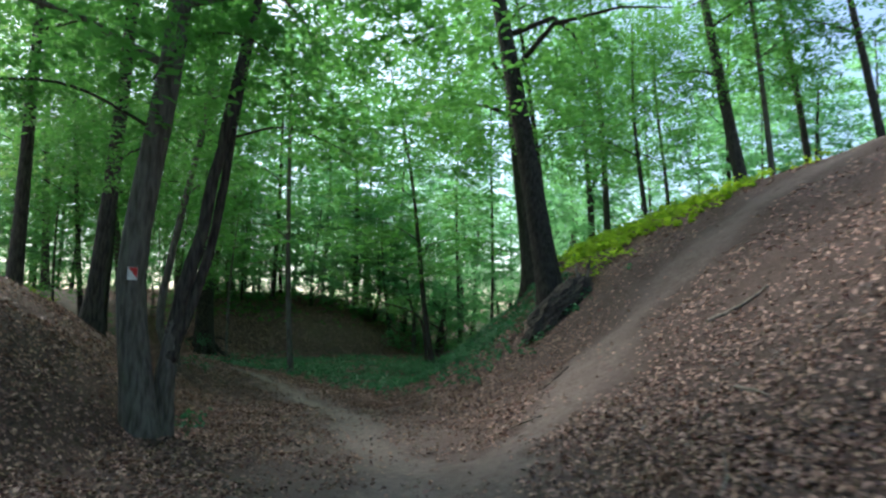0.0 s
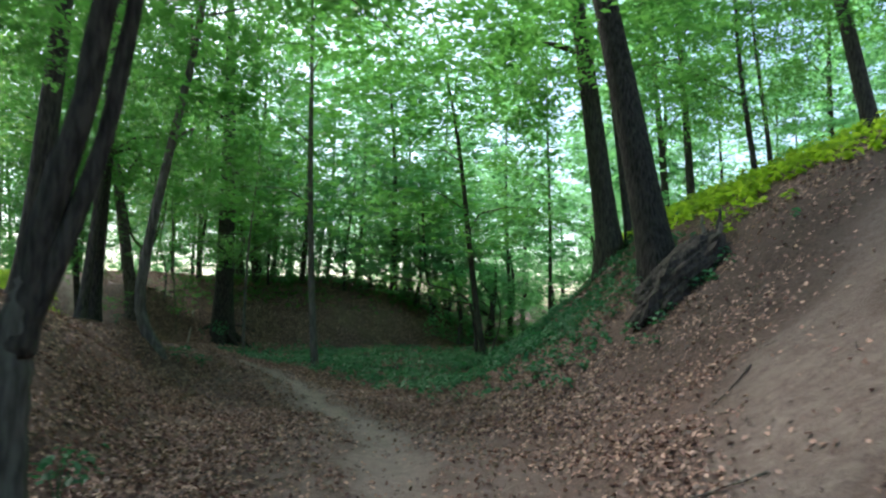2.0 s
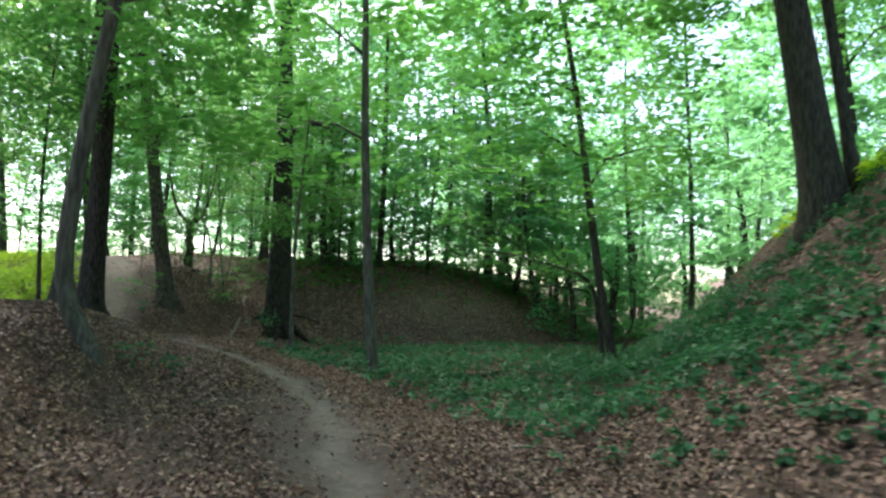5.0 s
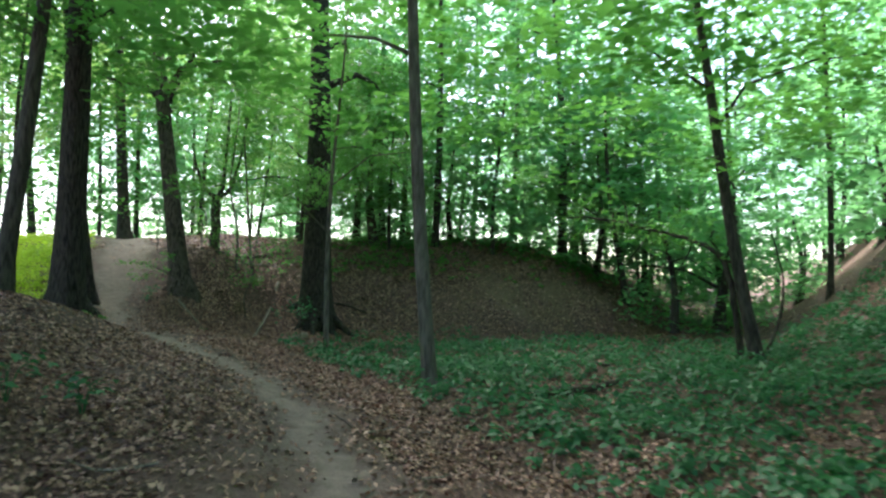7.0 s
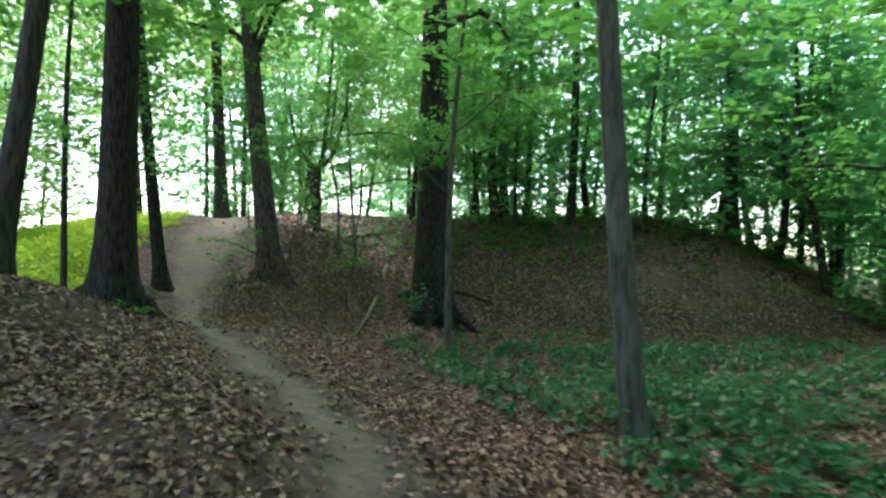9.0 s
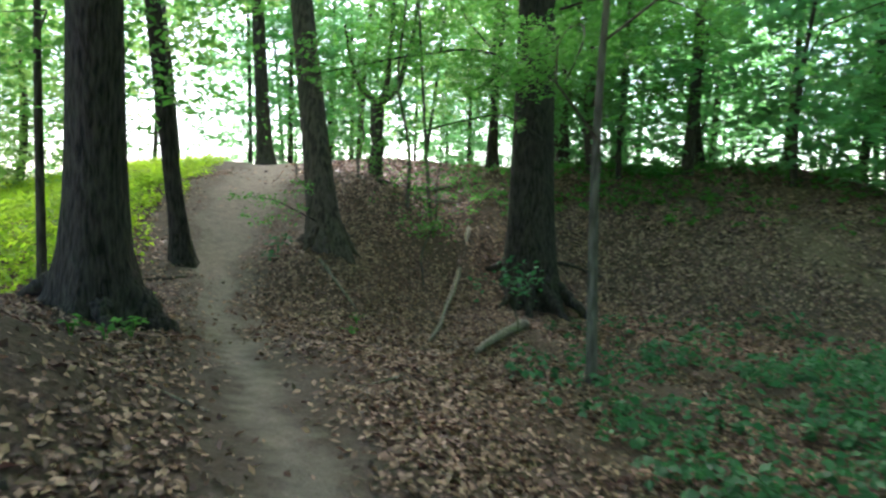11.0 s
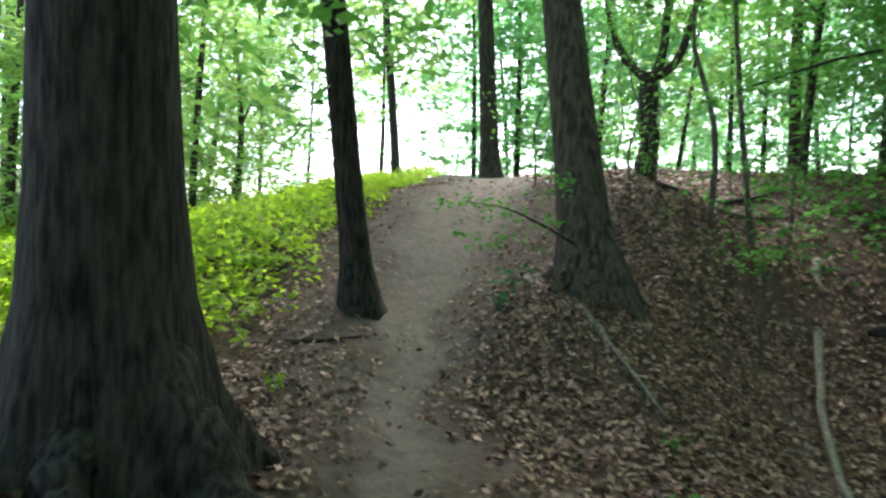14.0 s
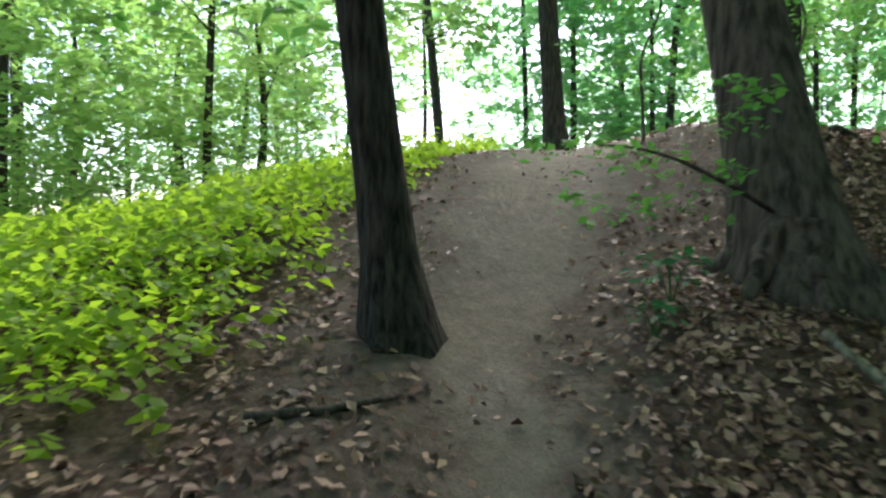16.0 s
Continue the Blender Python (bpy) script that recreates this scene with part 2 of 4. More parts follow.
# ---- leaves ----
def leaf_mesh(name, points, normals, sizes, rng, mat, shape=0.55):
    """Small folded leaves, one to a point, each lying across its normal."""
    k = len(points)
    n = normals / np.linalg.norm(normals, axis=1, keepdims=True)
    r = rng.normal(size=(k, 3))
    u = np.cross(n, r)
    u /= np.linalg.norm(u, axis=1, keepdims=True)
    v = np.cross(n, u)
    s = sizes[:, None]
    fold = n * s * rng.uniform(-0.05, 0.22, (k, 1))
    p = np.empty((k, 4, 3))
    p[:, 0] = points - u * s * 0.5
    p[:, 1] = points - v * s * shape * 0.5 + fold
    p[:, 2] = points + u * s * 0.5
    p[:, 3] = points + v * s * shape * 0.5 + fold
    i = np.arange(k)[:, None] * 4
    faces = np.concatenate([i + [0, 1, 2], i + [0, 2, 3]], 0)
    me = bpy.data.meshes.new(name)
    me.vertices.add(4 * k)
    me.vertices.foreach_set("co", p.ravel())
    me.loops.add(6 * k)
    me.loops.foreach_set("vertex_index", faces.ravel().astype(np.int32))
    me.polygons.add(2 * k)
    me.polygons.foreach_set("loop_start", np.arange(2 * k, dtype=np.int32) * 3)
    me.polygons.foreach_set("loop_total", np.full(2 * k, 3, np.int32))
    me.update(calc_edges=True)
    me.materials.append(mat)
    return me


def tube(points, radii, sides=10, lobes=0.0, seed=0):
    """A tapered, slightly uneven limb along the points: vertices and faces."""
    rng = np.random.default_rng(seed)
    pts = [Vector(p) for p in points]
    verts, faces = [], []
    phase = rng.uniform(0, 6.28, 4)
    x_axis = Vector((1, 0, 0))
    for i, (p, r) in enumerate(zip(pts, radii)):
        d = (pts[min(i + 1, len(pts) - 1)] - pts[max(i - 1, 0)]).normalized()
        if abs(d.dot(x_axis)) > 0.95:
            x_axis = Vector((0, 1, 0))
        a = (x_axis - d * x_axis.dot(d)).normalized()
        b = d.cross(a)
        x_axis = a
        flare = lobes * math.exp(-max(0.0, p.z - pts[0].z - radii[0]) / (0.9 * radii[-1] + 0.55 * radii[len(radii) // 2] + 0.12))
        for j in range(sides):
            t = 2 * math.pi * j / sides
            w = 1 + 0.05 * math.sin(2 * t + phase[0]) + 0.04 * math.sin(3 * t + phase[1] + 0.3 * i)
            w += flare * ((0.5 + 0.5 * math.sin(5 * t + phase[2] + 0.6 * math.sin(t))) ** 3 - 0.2)
            verts.append(p + (a * math.cos(t) + b * math.sin(t)) * r * w)
    n = len(pts)
    for i in range(n - 1):
        for j in range(sides):
            k = (j + 1) % sides
            faces.append((i * sides + j, i * sides + k, (i + 1) * sides + k, (i + 1) * sides + j))
    faces.append(tuple(range(sides))[::-1])
    faces.append(tuple(range((n - 1) * sides, n * sides)))
    return verts, faces


def sprays(rng, centres, spread, per, droop=0.25, flat=0.12):
    """Leaf places in flat, layered sprays round the centres."""
    k = len(centres)
    c = np.repeat(centres, per, 0)
    ang = np.repeat(rng.uniform(0, 6.28, k), per) + rng.normal(0, 0.7, k * per)
    rad = np.repeat(spread * rng.uniform(0.6, 1.3, k), per) * np.sqrt(rng.uniform(0, 1, k * per))
    p = c + np.stack([np.cos(ang) * rad, np.sin(ang) * rad, rng.normal(0, flat, k * per) - droop * rad], 1)
    nrm = np.stack([rng.normal(0, 0.45, k * per), rng.normal(0, 0.45, k * per), np.ones(k * per)], 1)
    return p, nrm


def crown_mesh(name, seed, radius, low, high, clumps, per, leaf, mat, spread=0.9, hollow=0.25):
    """A layered crown about the origin, from z=low to z=high, with gaps."""
    rng = np.random.default_rng(seed)
    t = rng.uniform(0, 1, clumps) ** 0.92
    z = low + (high - low) * t
    wide = radius * (0.55 + 0.45 * np.sin(np.pi * np.clip(0.15 + 0.8 * t, 0, 1)))
    a = rng.uniform(0, 6.28, clumps)
    r = wide * np.sqrt(rng.uniform(hollow, 1, clumps)) * (0.8 + 0.25 * np.sin(3 * a + seed))
    p, n = sprays(rng, np.stack([np.cos(a) * r, np.sin(a) * r, z], 1), spread, per)
    return leaf_mesh(name, p, n, leaf * rng.uniform(0.6, 1.25, len(p)), rng, mat)


CROWNS = [crown_mesh("crown", s, 4.4, 6.0, 19, 330, 30, 0.21, LEAF, 0.95) for s in range(4)]
CROWNS_LOW = [crown_mesh("crown", 20 + s, 3.2, 2.6, 10, 300, 28, 0.16, LEAF, 0.85) for s in range(4)]
CROWNS_FAR = [crown_mesh("crown", 40 + s, 4.4, (3.0, 1.0, 2.0, 0.6, 4.0)[s], 19, 185, 23, 0.4, LEAF_FAR_LIT, 1.3, 0.1) for s in range(5)]
CROWNS_SUN = [crown_mesh("crown", 70 + s, 4.2, 1.2, 15, 270, 26, 0.25, LEAF_SUN_TINT, 1.0, 0.05) for s in range(3)]
CROWNS_SKY = [crown_mesh("crown", 60 + s, 4.8, 6.8, 20, 235, 24, 0.38, LEAF_SUN_TINT, 1.3, 0.05) for s in range(3)]
CROWNS_EDGE = [crown_mesh("crown", 90 + s, 3.2, 0.3, 7.5, 190, 24, 0.2, LEAF_SUN_TINT, 0.9, 0.05) for s in range(3)]
CROWNS_BUSH = [crown_mesh("crown", 80 + s, 2.3, 0.5, 5.5, 64, 20, 0.24, LEAF_FAR_LIT, 0.9, 0.05) for s in range(3)]


def trunk_line(x, y, h, lean, bend, seed, sink=0.25, rings=22):
    rng = np.random.default_rng(seed)
    z0 = ground_z(x, y) - sink
    ph = rng.uniform(0, 6.28, 2)
    pts = []
    for i in range(rings):
        t = (i / (rings - 1)) ** 2.1
        s = t * h
        wob = bend * math.sin(t * 5 + ph[0]), bend * math.sin(t * 4 + ph[1])
        w0 = bend * math.sin(ph[0]), bend * math.sin(ph[1])
        pts.append((lean[0] * (s - sink) + wob[0] - w0[0], lean[1] * (s - sink) + wob[1] - w0[1], s))
    return z0, pts


def tree(x, y, dia, h=17, lean=(0, 0), bend=0.12, seed=1, bark=None, crown="high", flare=0.55, limbs=5, label="", group="forest trees", name="tree", limb_low=0.38, turn=None, wide=1.0, spine=None):
    """A tree: an uneven tapered trunk with root flare, limbs, and a layered crown."""
    rng = np.random.default_rng(seed)
    bark = bark or BARK
    sink = 0.34 + 0.6 * dia
    z0, pts = trunk_line(x, y, h, lean, bend, seed, sink)
    if spine:
        k = list(zip(*spine))
        pts = [(float(np.interp(p[2] - sink, k[2], k[0])), float(np.interp(p[2] - sink, k[2], k[1])), p[2]) for p in pts]
    root = new(name)
    root.location = (x, y, z0)
    rad = []
    for p in pts:
        s = p[2]
        rad.append(dia / 2 * (1 - 0.75 * (s / h) ** 1.1) * (1 + flare * min(1.6, math.exp(-(s - sink) / (dia * 0.9 + 0.05)))))
    v, f = tube(pts, rad, 28 if dia > 0.4 else 12, flare * 0.55 if dia > 0.25 else 0, seed)
    mesh_object("trunk", v, f, bark, root, smooth=True)
    for k in range(limbs):
        q = limb_low + (0.9 - limb_low) * (k + rng.uniform(0, 0.6)) / max(limbs, 1)
        i = min(int(q ** (1 / 2.1) * (len(pts) - 1)), len(pts) - 2)
        p = Vector(pts[i])
        a = rng.uniform(0, 6.28)
        n = rng.uniform(1.6, 3.4) * (0.6 + 0.5 * min(h, 17) / 17)
        mid = p + Vector((math.cos(a) * n * 0.5, math.sin(a) * n * 0.5, n * 0.28))
        end = p + Vector((math.cos(a + 0.3) * n, math.sin(a + 0.3) * n, n * 0.35))
        tip = p + Vector((math.cos(a + 0.4) * n * 1.4, math.sin(a + 0.4) * n * 1.4, n * 0.3))
        r = rad[i] * 0.42
        v, f = tube([p, mid, end, tip], [r, r * 0.7, r * 0.4, r * 0.12], 6, 0, seed + k)
        mesh_object("limb", v, f, bark, root, smooth=True)
    if crown:
        pick = {"high": CROWNS, "low": CROWNS_LOW, "far": CROWNS_FAR, "sky": CROWNS_SKY, "sun": CROWNS_SUN, "bush": CROWNS_BUSH, "edge": CROWNS_EDGE}[crown]
        c = new("crown", pick[seed % len(pick)])
        c.parent = root
        top = pts[-5]
        c.location = (top[0], top[1], 0)
        c.rotation_euler[2] = rng.uniform(0, 6.28) if turn is None else turn
        c.scale = (wide, wide, h / {"high": 19, "low": 10, "far": 19, "sky": 20, "sun": 15, "bush": 5.5, "edge": 7.5}[crown] * rng.uniform(0.95, 1.05))
    tagged(root, label or "tall forest tree with a dark rough trunk and green leaves", "tree", group)
    return root


# ---- trees beside the trail ----
P_TREE = tree(-4.2, 9.2, 0.42, 16, (0.02, 0.02), 0.08, 11, BARK_GREY, label="grey-barked tree with a red and white trail blaze", flare=0.35, spine=[(0, 0, -1), (0, 0, 0), (-0.09, -0.01, 0.7), (-0.2, -0.02, 1.5), (-0.25, -0.03, 2.2), (-0.2, -0.02, 2.9), (-0.08, 0, 3.8), (0.1, 0.03, 5), (0.35, 0.1, 8), (0.7, 0.3, 16)])
tree(3.05, 18.2, 0.74, 18, (-0.165, 0.1), 0.05, 13, BARK_OAK, label="large dark tree leaning out from the earth bank", flare=0.3, wide=1.3)
tree(3.75, 26.7, 0.86, 19, (-0.127, 0.046), 0.06, 14, BARK, label="thick dark tree on the slope of the bank", flare=0.4)
tree(4.35, 26.9, 0.3, 16, (-0.1, 0.03), 0.1, 34, BARK, label="dark second stem beside the thick tree", flare=0.2)
tree(-0.43, 30.9, 0.3, 15, (-0.175, 0.02), 0.22, 15, BARK, label="slender dark crooked tree in the ravine bottom", flare=0.25, crown="high", wide=1.35)
tree(-5.93, 26.1, 0.26, 16, (-0.05, 0.01), 0.1, 16, BARK_GREY, label="slim grey tree standing in green undergrowth", flare=0.2, wide=1.7)
OLD = tree(-12.58, 34.86, 0.94, 20, (-0.04, 0.06), 0.06, 17, BARK_OAK, label="thick old tree with spreading roots at the mound's foot", flare=0.4)
tree(-9.81, 30.15, 0.14, 9, (0.012, 0.054), 0.1, 18, BARK_GREY, label="thin grey sapling before the thick tree", flare=0.1, crown="", limbs=4)
STURDY = tree(-15.1, 31.65, 0.54, 18, (-0.235, 0.115), 0.05, 19, BARK_RED, label="sturdy brown tree with gnarled foot beside the trail", flare=0.5)
tree(-23.2, 38.2, 0.48, 19, (-0.05, -0.03), 0.05, 21, BARK, label="tree on the crest at the end of the trail", crown="sky", flare=0.5)
OAK = tree(-14.05, 26.8, 0.62, 19, (0.075, -0.045), 0.04, 22, BARK_OAK, label="big dark furrowed tree with flared roots by the trail", flare=0.7)
tree(-16.15, 29.5, 0.27, 18, (-0.06, -0.09), 0.05, 23, BARK_OAK, label="straight dark tree with flared foot beside the bare slope", flare=0.7)
tree(-16.25, 27.45, 0.13, 10, (-0.02, 0.05), 0.08, 24, BARK, label="thin dark young tree among lime-green plants", flare=0.2, limbs=3, crown="low")
tree(-12.85, 24.3, 0.3, 16, (0.04, 0.08), 0.1, 25, BARK, label="dark tree on the leafy bank", wide=0.7)
tree(-7.95, 19.6, 0.27, 15, (0.03, 0.02), 0.1, 26, BARK_GREY, label="slim tree with a curved foot on the leafy bank", flare=0.3, wide=0.55, spine=[(0.1, 0, -1), (0, 0, 0), (-0.3, 0, 0.4), (-0.48, 0, 0.95), (-0.5, 0, 1.6), (-0.25, 0, 3.2), (0.1, 0, 5), (0.6, 0, 7.5), (1.2, 0.2, 15)])
tree(13.1, 27.9, 0.6, 18, (-0.15, 0.08), 0.06, 27, BARK, label="dark leaning tree high on the bank")
tree(14.2, 27.6, 0.3, 16, (-0.08, 0.03), 0.1, 28, BARK_GREY, label="pale slender tree high on the bank")
tree(17.5, 30.5, 0.4, 17, (-0.1, 0.05), 0.1, 29, BARK, label="unseen dark tree behind the bank's start, added for shade's upper edge")
tree(17.0, 24.5, 0.35, 17, (-0.12, 0.05), 0.1, 30, BARK, label="unseen dark tree behind the bank's start, added for shade's upper edge")
tree(8.5, 33.5, 0.4, 16, (-0.05, 0.05), 0.1, 31, BARK, crown="low", label="dark tree among ferns on the bank")
tree(8.2, 26.0, 0.2, 9, (-0.05, 0.02), 0.15, 35, BARK, crown="low", label="leafy young beech on the bank above the ferns", limbs=4)
tree(10.8, 31.0, 0.22, 10, (-0.04, 0.02), 0.15, 36, BARK, crown="low", label="leafy young beech on the bank above the ferns", limbs=4)
tree(-6.0, 52, 0.25, 9, (-0.02, 0), 0.15, 32, BARK, crown="low", label="small tree on the mound's end", flare=0.3)

tree(-8.4, 15.6, 0.4, 17, (0.05, 0.02), 0.1, 51, BARK, wide=0.8, label="dark tree on the leafy bank")
# trees added to shade the start of the trail, most of them out of view
tree(-11.2, 13.2, 0.42, 17, (0.04, 0.0), 0.1, 52, BARK, wide=0.72, label="dark tree on the leafy bank")
tree(-8.6, 10.6, 0.4, 16, (0.03, 0.02), 0.1, 53, BARK, label="dark tree on the leafy bank")
tree(-12.0, 18.2, 0.4, 17, (0.03, 0.02), 0.1, 54, BARK, wide=0.72, label="dark tree on the leafy bank")
tree(-7.2, 4.2, 0.45, 17, (0.03, 0.02), 0.1, 55, BARK, label="dark tree on the leafy bank")
tree(-3.2, -5.5, 0.45, 17, (0.0, 0.02), 0.1, 56, BARK, label="unseen dark tree behind the start, added for shade")
tree(6.5, -3.5, 0.45, 17, (0.0, 0.02), 0.1, 57, BARK, label="unseen dark tree behind the bank's start, added for shade")
tree(-25.5, 27.5, 0.2, 11, (0.02, 0.0), 0.1, 58, BARK, crown="sun", label="young leafy tree on the lime-green slope", limbs=4)
tree(-27.5, 32.0, 0.2, 12, (0.02, 0.0), 0.1, 59, BARK, crown="sun", label="young leafy tree on the lime-green slope", limbs=4)
tree(-23.0, 23.5, 0.2, 11, (0.02, 0.0), 0.1, 60, BARK, crown="low", label="young leafy tree on the lime-green slope", limbs=4)
tree(-30.0, 28.5, 0.25, 13, (0.02, 0.0), 0.1, 61, BARK, crown="sun", label="young leafy tree on the lime-green slope", limbs=4)

# ---- the wood around ----
wood = np.random.default_rng(5)
spots = []


def far_tree(x, y, crown, low, high, label="slim dark trunk with light-tinted green leaves in the wood"):
    spots.append((x, y))
    if -36 < x < -24 and 34 < y < 50 and crown == "sky" and len(spots) % 3 == 0:
        return
    tree(x, y, wood.uniform(0.18, 0.45), wood.uniform(low, high), tuple(wood.normal(0, 0.035, 2)), 0.15, 100 + len(spots), BARK, crown, 0.3, 2, label, "background trees")


def free(x, y, gap):
    return all(math.hypot(x - p, y - q) > gap for p, q in spots) and line_distance(np.array([x]), np.array([y]), TRAIL)[0][0] > 4


while len(spots) < 78:
    a, r = wood.uniform(-1.35, 1.15), wood.uniform(22, 78)
    x, y = -5 - math.sin(a) * r, 16 + math.cos(a) * r
    if math.hypot(x + 6, y - 24) < 15.5 or not free(x, y, 2.6) or (-36 < x < -13 and y < 47):
        continue
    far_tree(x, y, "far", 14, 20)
while len(spots) < 97:
    a, r = wood.uniform(0.3, 2.0), wood.uniform(22, 55)
    x, y = -13 - math.sin(a) * r, 27 + math.cos(a) * r
    if free(x, y, 2.6) and x < -25:
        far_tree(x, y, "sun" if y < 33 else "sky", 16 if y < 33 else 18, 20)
while len(spots) < 111:
    x, y = wood.uniform(-17, -2), wood.uniform(41, 58)
    if free(x, y, 2.4):
        far_tree(x, y, "far" if len(spots) % 3 == 0 else "bush", 6, 12)
while len(spots) < 129:
    x, y = wood.uniform(-11, 12), wood.uniform(38, 62)
    if free(x, y, 1.3) and ground_z(x, y) < 5:
        far_tree(x, y, "bush", 4, 7, "young leafy beech in the ravine undergrowth")
while len(spots) < 141:
    a, r = wood.uniform(1.5, 4.8), wood.uniform(14, 40)
    x, y = -3 - math.sin(a) * r, 6 + math.cos(a) * r
    if free(x, y, 3):
        far_tree(x, y, "far", 14, 19)
for x, y in [(-30.5, 25.5), (-32, 30), (-34.5, 33.5), (-28, 22), (-36, 27), (-33.5, 22.5), (-38.5, 36.5), (-29.5, 33.8), (-40, 31)]:
    far_tree(x, y, "edge", 6, 8, "bushy young maple with sun-tinted leaves at the wood's edge")
# added behind the crest so that their crowns shade the mound
for x, y in [(-18.0, 44.3), (-14.5, 45.2)]:
    far_tree(x, y, "high", 16, 18, "dark tree added behind the mound's crest for shade")

for k, (x, y, h) in enumerate([(-12.6, 41.2, 8), (-14.6, 42.6, 9), (-16.6, 41.0, 9), (-6.0, 46.5, 9), (-2.8, 46.0, 8)]):
    tree(x, y, 0.16 + 0.03 * (k % 3), h, (0.02 * (k % 3 - 1), 0.0), 0.12, 300 + k, BARK, "low", 0.25, 3, "dark-leaved young beech standing on the mound", "background trees")


# ---- leaf litter and undergrowth ----
def slope_normals(x, y):
    e = 0.15
    return np.stack([-(height(x + e, y) - height(x - e, y)) / (2 * e), -(height(x, y + e) - height(x, y - e)) / (2 * e), np.ones(len(x))], 1)


def litter(count, seed, x0, x1, y0, y1, near, size, keep_bare, clear):
    rng = np.random.default_rng(seed)
    x, y = rng.uniform(x0, x1, count * 6), rng.uniform(y0, y1, count * 6)
    d = line_distance(x, y, TRAIL)[0]
    chance = np.exp(-(d / near) ** 2) * ease(d, clear - 2, clear + 0.01) * np.clip(1 - 1.35 * worn_at(x, y), keep_bare, 1)
    chance = chance * (1 - 0.5 * np.exp(-((x + 11.8) ** 2 + (y - 24.9) ** 2) / 4.5))
    chance = chance * (1 - 0.55 * ease(x, 1.8, 3.6) * ease(-y, -18, -15))
    chance = chance * (0.55 + 0.45 * np.sin(1.7 * x + 2 * np.sin(y)) * np.sin(1.3 * y + x))
    ok = np.where(rng.uniform(0, 1, len(x)) < chance)[0][:count]
    x, y = x[ok], y[ok]
    n = slope_normals(x, y) + rng.normal(0, 0.38, (len(x), 3))
    p = np.stack([x, y, height(x, y) + rng.uniform(0.004, 0.028, len(x))], 1)
    return leaf_mesh("leaf_litter", p, n, size * rng.uniform(0.5, 1.3, len(x)), rng, LITTER, 0.62)


for args in [(300000, 1, -20, 7, 1.5, 34, 4.6, 0.066, 0.03, 0.0), (90000, 2, -30, 12, 0, 46, 14, 0.09, 0.02, 6.0), (95000, 3, -21, -1, 33, 46, 60, 0.095, 0.02, 0.0)]:
    tagged(new("leaf_litter", litter(*args)), "dry brown fallen leaves scattered over the forest floor", "leaf litter", kind="stuff")


def plants(name, mat, count, per, tall, size, seed, box, mask, label):
    """Low leafy plants on the ground, thick where the mask is high."""
    rng = np.random.default_rng(seed)
    x, y = rng.uniform(box[0], box[1], count * 5), rng.uniform(box[2], box[3], count * 5)
    patch = 0.5 + 0.5 * np.sin(1.1 * x + 1.7 * np.sin(0.7 * y + seed)) * np.sin(0.9 * y + 1.3 * np.sin(0.8 * x))
    ok = np.where(rng.uniform(0, 1, len(x)) < mask(x, y) * (0.08 + 0.92 * patch))[0][:count]
    x, y = x[ok], y[ok]
    z = height(x, y)
    h = tall * rng.uniform(0.35, 1.2, len(x))
    c = np.stack([x, y, z], 1)
    p = np.repeat(c, per, 0)
    hh = np.repeat(h, per) * rng.uniform(0.25, 1.0, len(p))
    a, r = rng.uniform(0, 6.28, len(p)), np.repeat(h, per) * rng.uniform(0.1, 0.75, len(p))
    p = p + np.stack([np.cos(a) * r, np.sin(a) * r, hh], 1)
    n = np.stack([np.cos(a) * 0.5, np.sin(a) * 0.5, np.ones(len(p))], 1) + rng.normal(0, 0.25, (len(p), 3))
    ob = new(name, leaf_mesh(name, p, n, size * rng.uniform(0.6, 1.3, len(p)), rng, mat, 0.7))
    tagged(ob, label, "undergrowth", kind="stuff")


def near_trail(x, y, a, b):
    return ease(line_distance(x, y, TRAIL)[0], a, b)


def lime_slope(x, y):
    d, s = line_distance(x, y, TRAIL)
    return (s < 0) * ease(d, 0.9, 2.1) * ease(-x, 15.2, 17.3) * ease(y, 23, 26)


def bank_fern(x, y):
    d = line_distance(x, y, TOE_RIGHT)[1]
    return ease(d, 4.2, 5.6) * ease(-d, -11, -7.5) * ease(y, 15.5, 18.5)


def floor_green(x, y):
    r = line_distance(x, y, TOE_RIGHT)[1]
    return (line_distance(x, y, TRAIL)[1] > 0) * ease(near_trail(x, y, 1.6, 3.2), 0, 1) * ease(y, 16, 21) * ease(-r, -3.6, -1.5) * ease(x, -11.5, -7.5) * ease(-y, -37, -33)


plants("lime_undergrowth", LEAF_LIME, 9500, 15, 0.3, 0.074, 3, (-34, -15, 22, 42), lime_slope, "bright lime-green young maple plants covering the slope")
plants("lime_undergrowth", LEAF_LIME, 1500, 11, 0.34, 0.09, 14, (-24, -15, 25, 33), lime_slope, "broad-leaved lime-green maple seedlings on the slope")
plants("lime_undergrowth", LEAF_LIME, 1700, 13, 0.34, 0.15, 4, (1, 18, 15, 36), bank_fern, "bright yellow-green ferns along the bank's edge")
plants("nettle_undergrowth", LEAF_DARK, 2900, 11, 0.26, 0.1, 6, (-12, 5, 15, 38), floor_green, "dark green nettles and ferns on the ravine floor")


def bank_green(x, y):
    d = line_distance(x, y, TOE_RIGHT)[1]
    return ease(d, 0.4, 1.6) * ease(-d, -5.5, -3.5) * ease(y, 14.5, 17.5) * ease(-y, -31, -27)


def mound_green(x, y):
    d = -line_distance(x, y, TOE_HILL)[1]
    return ease(d, 2.0, 3.5) * ease(x, -17, -14.5) * ease(-y, -47, -44) * 0.8


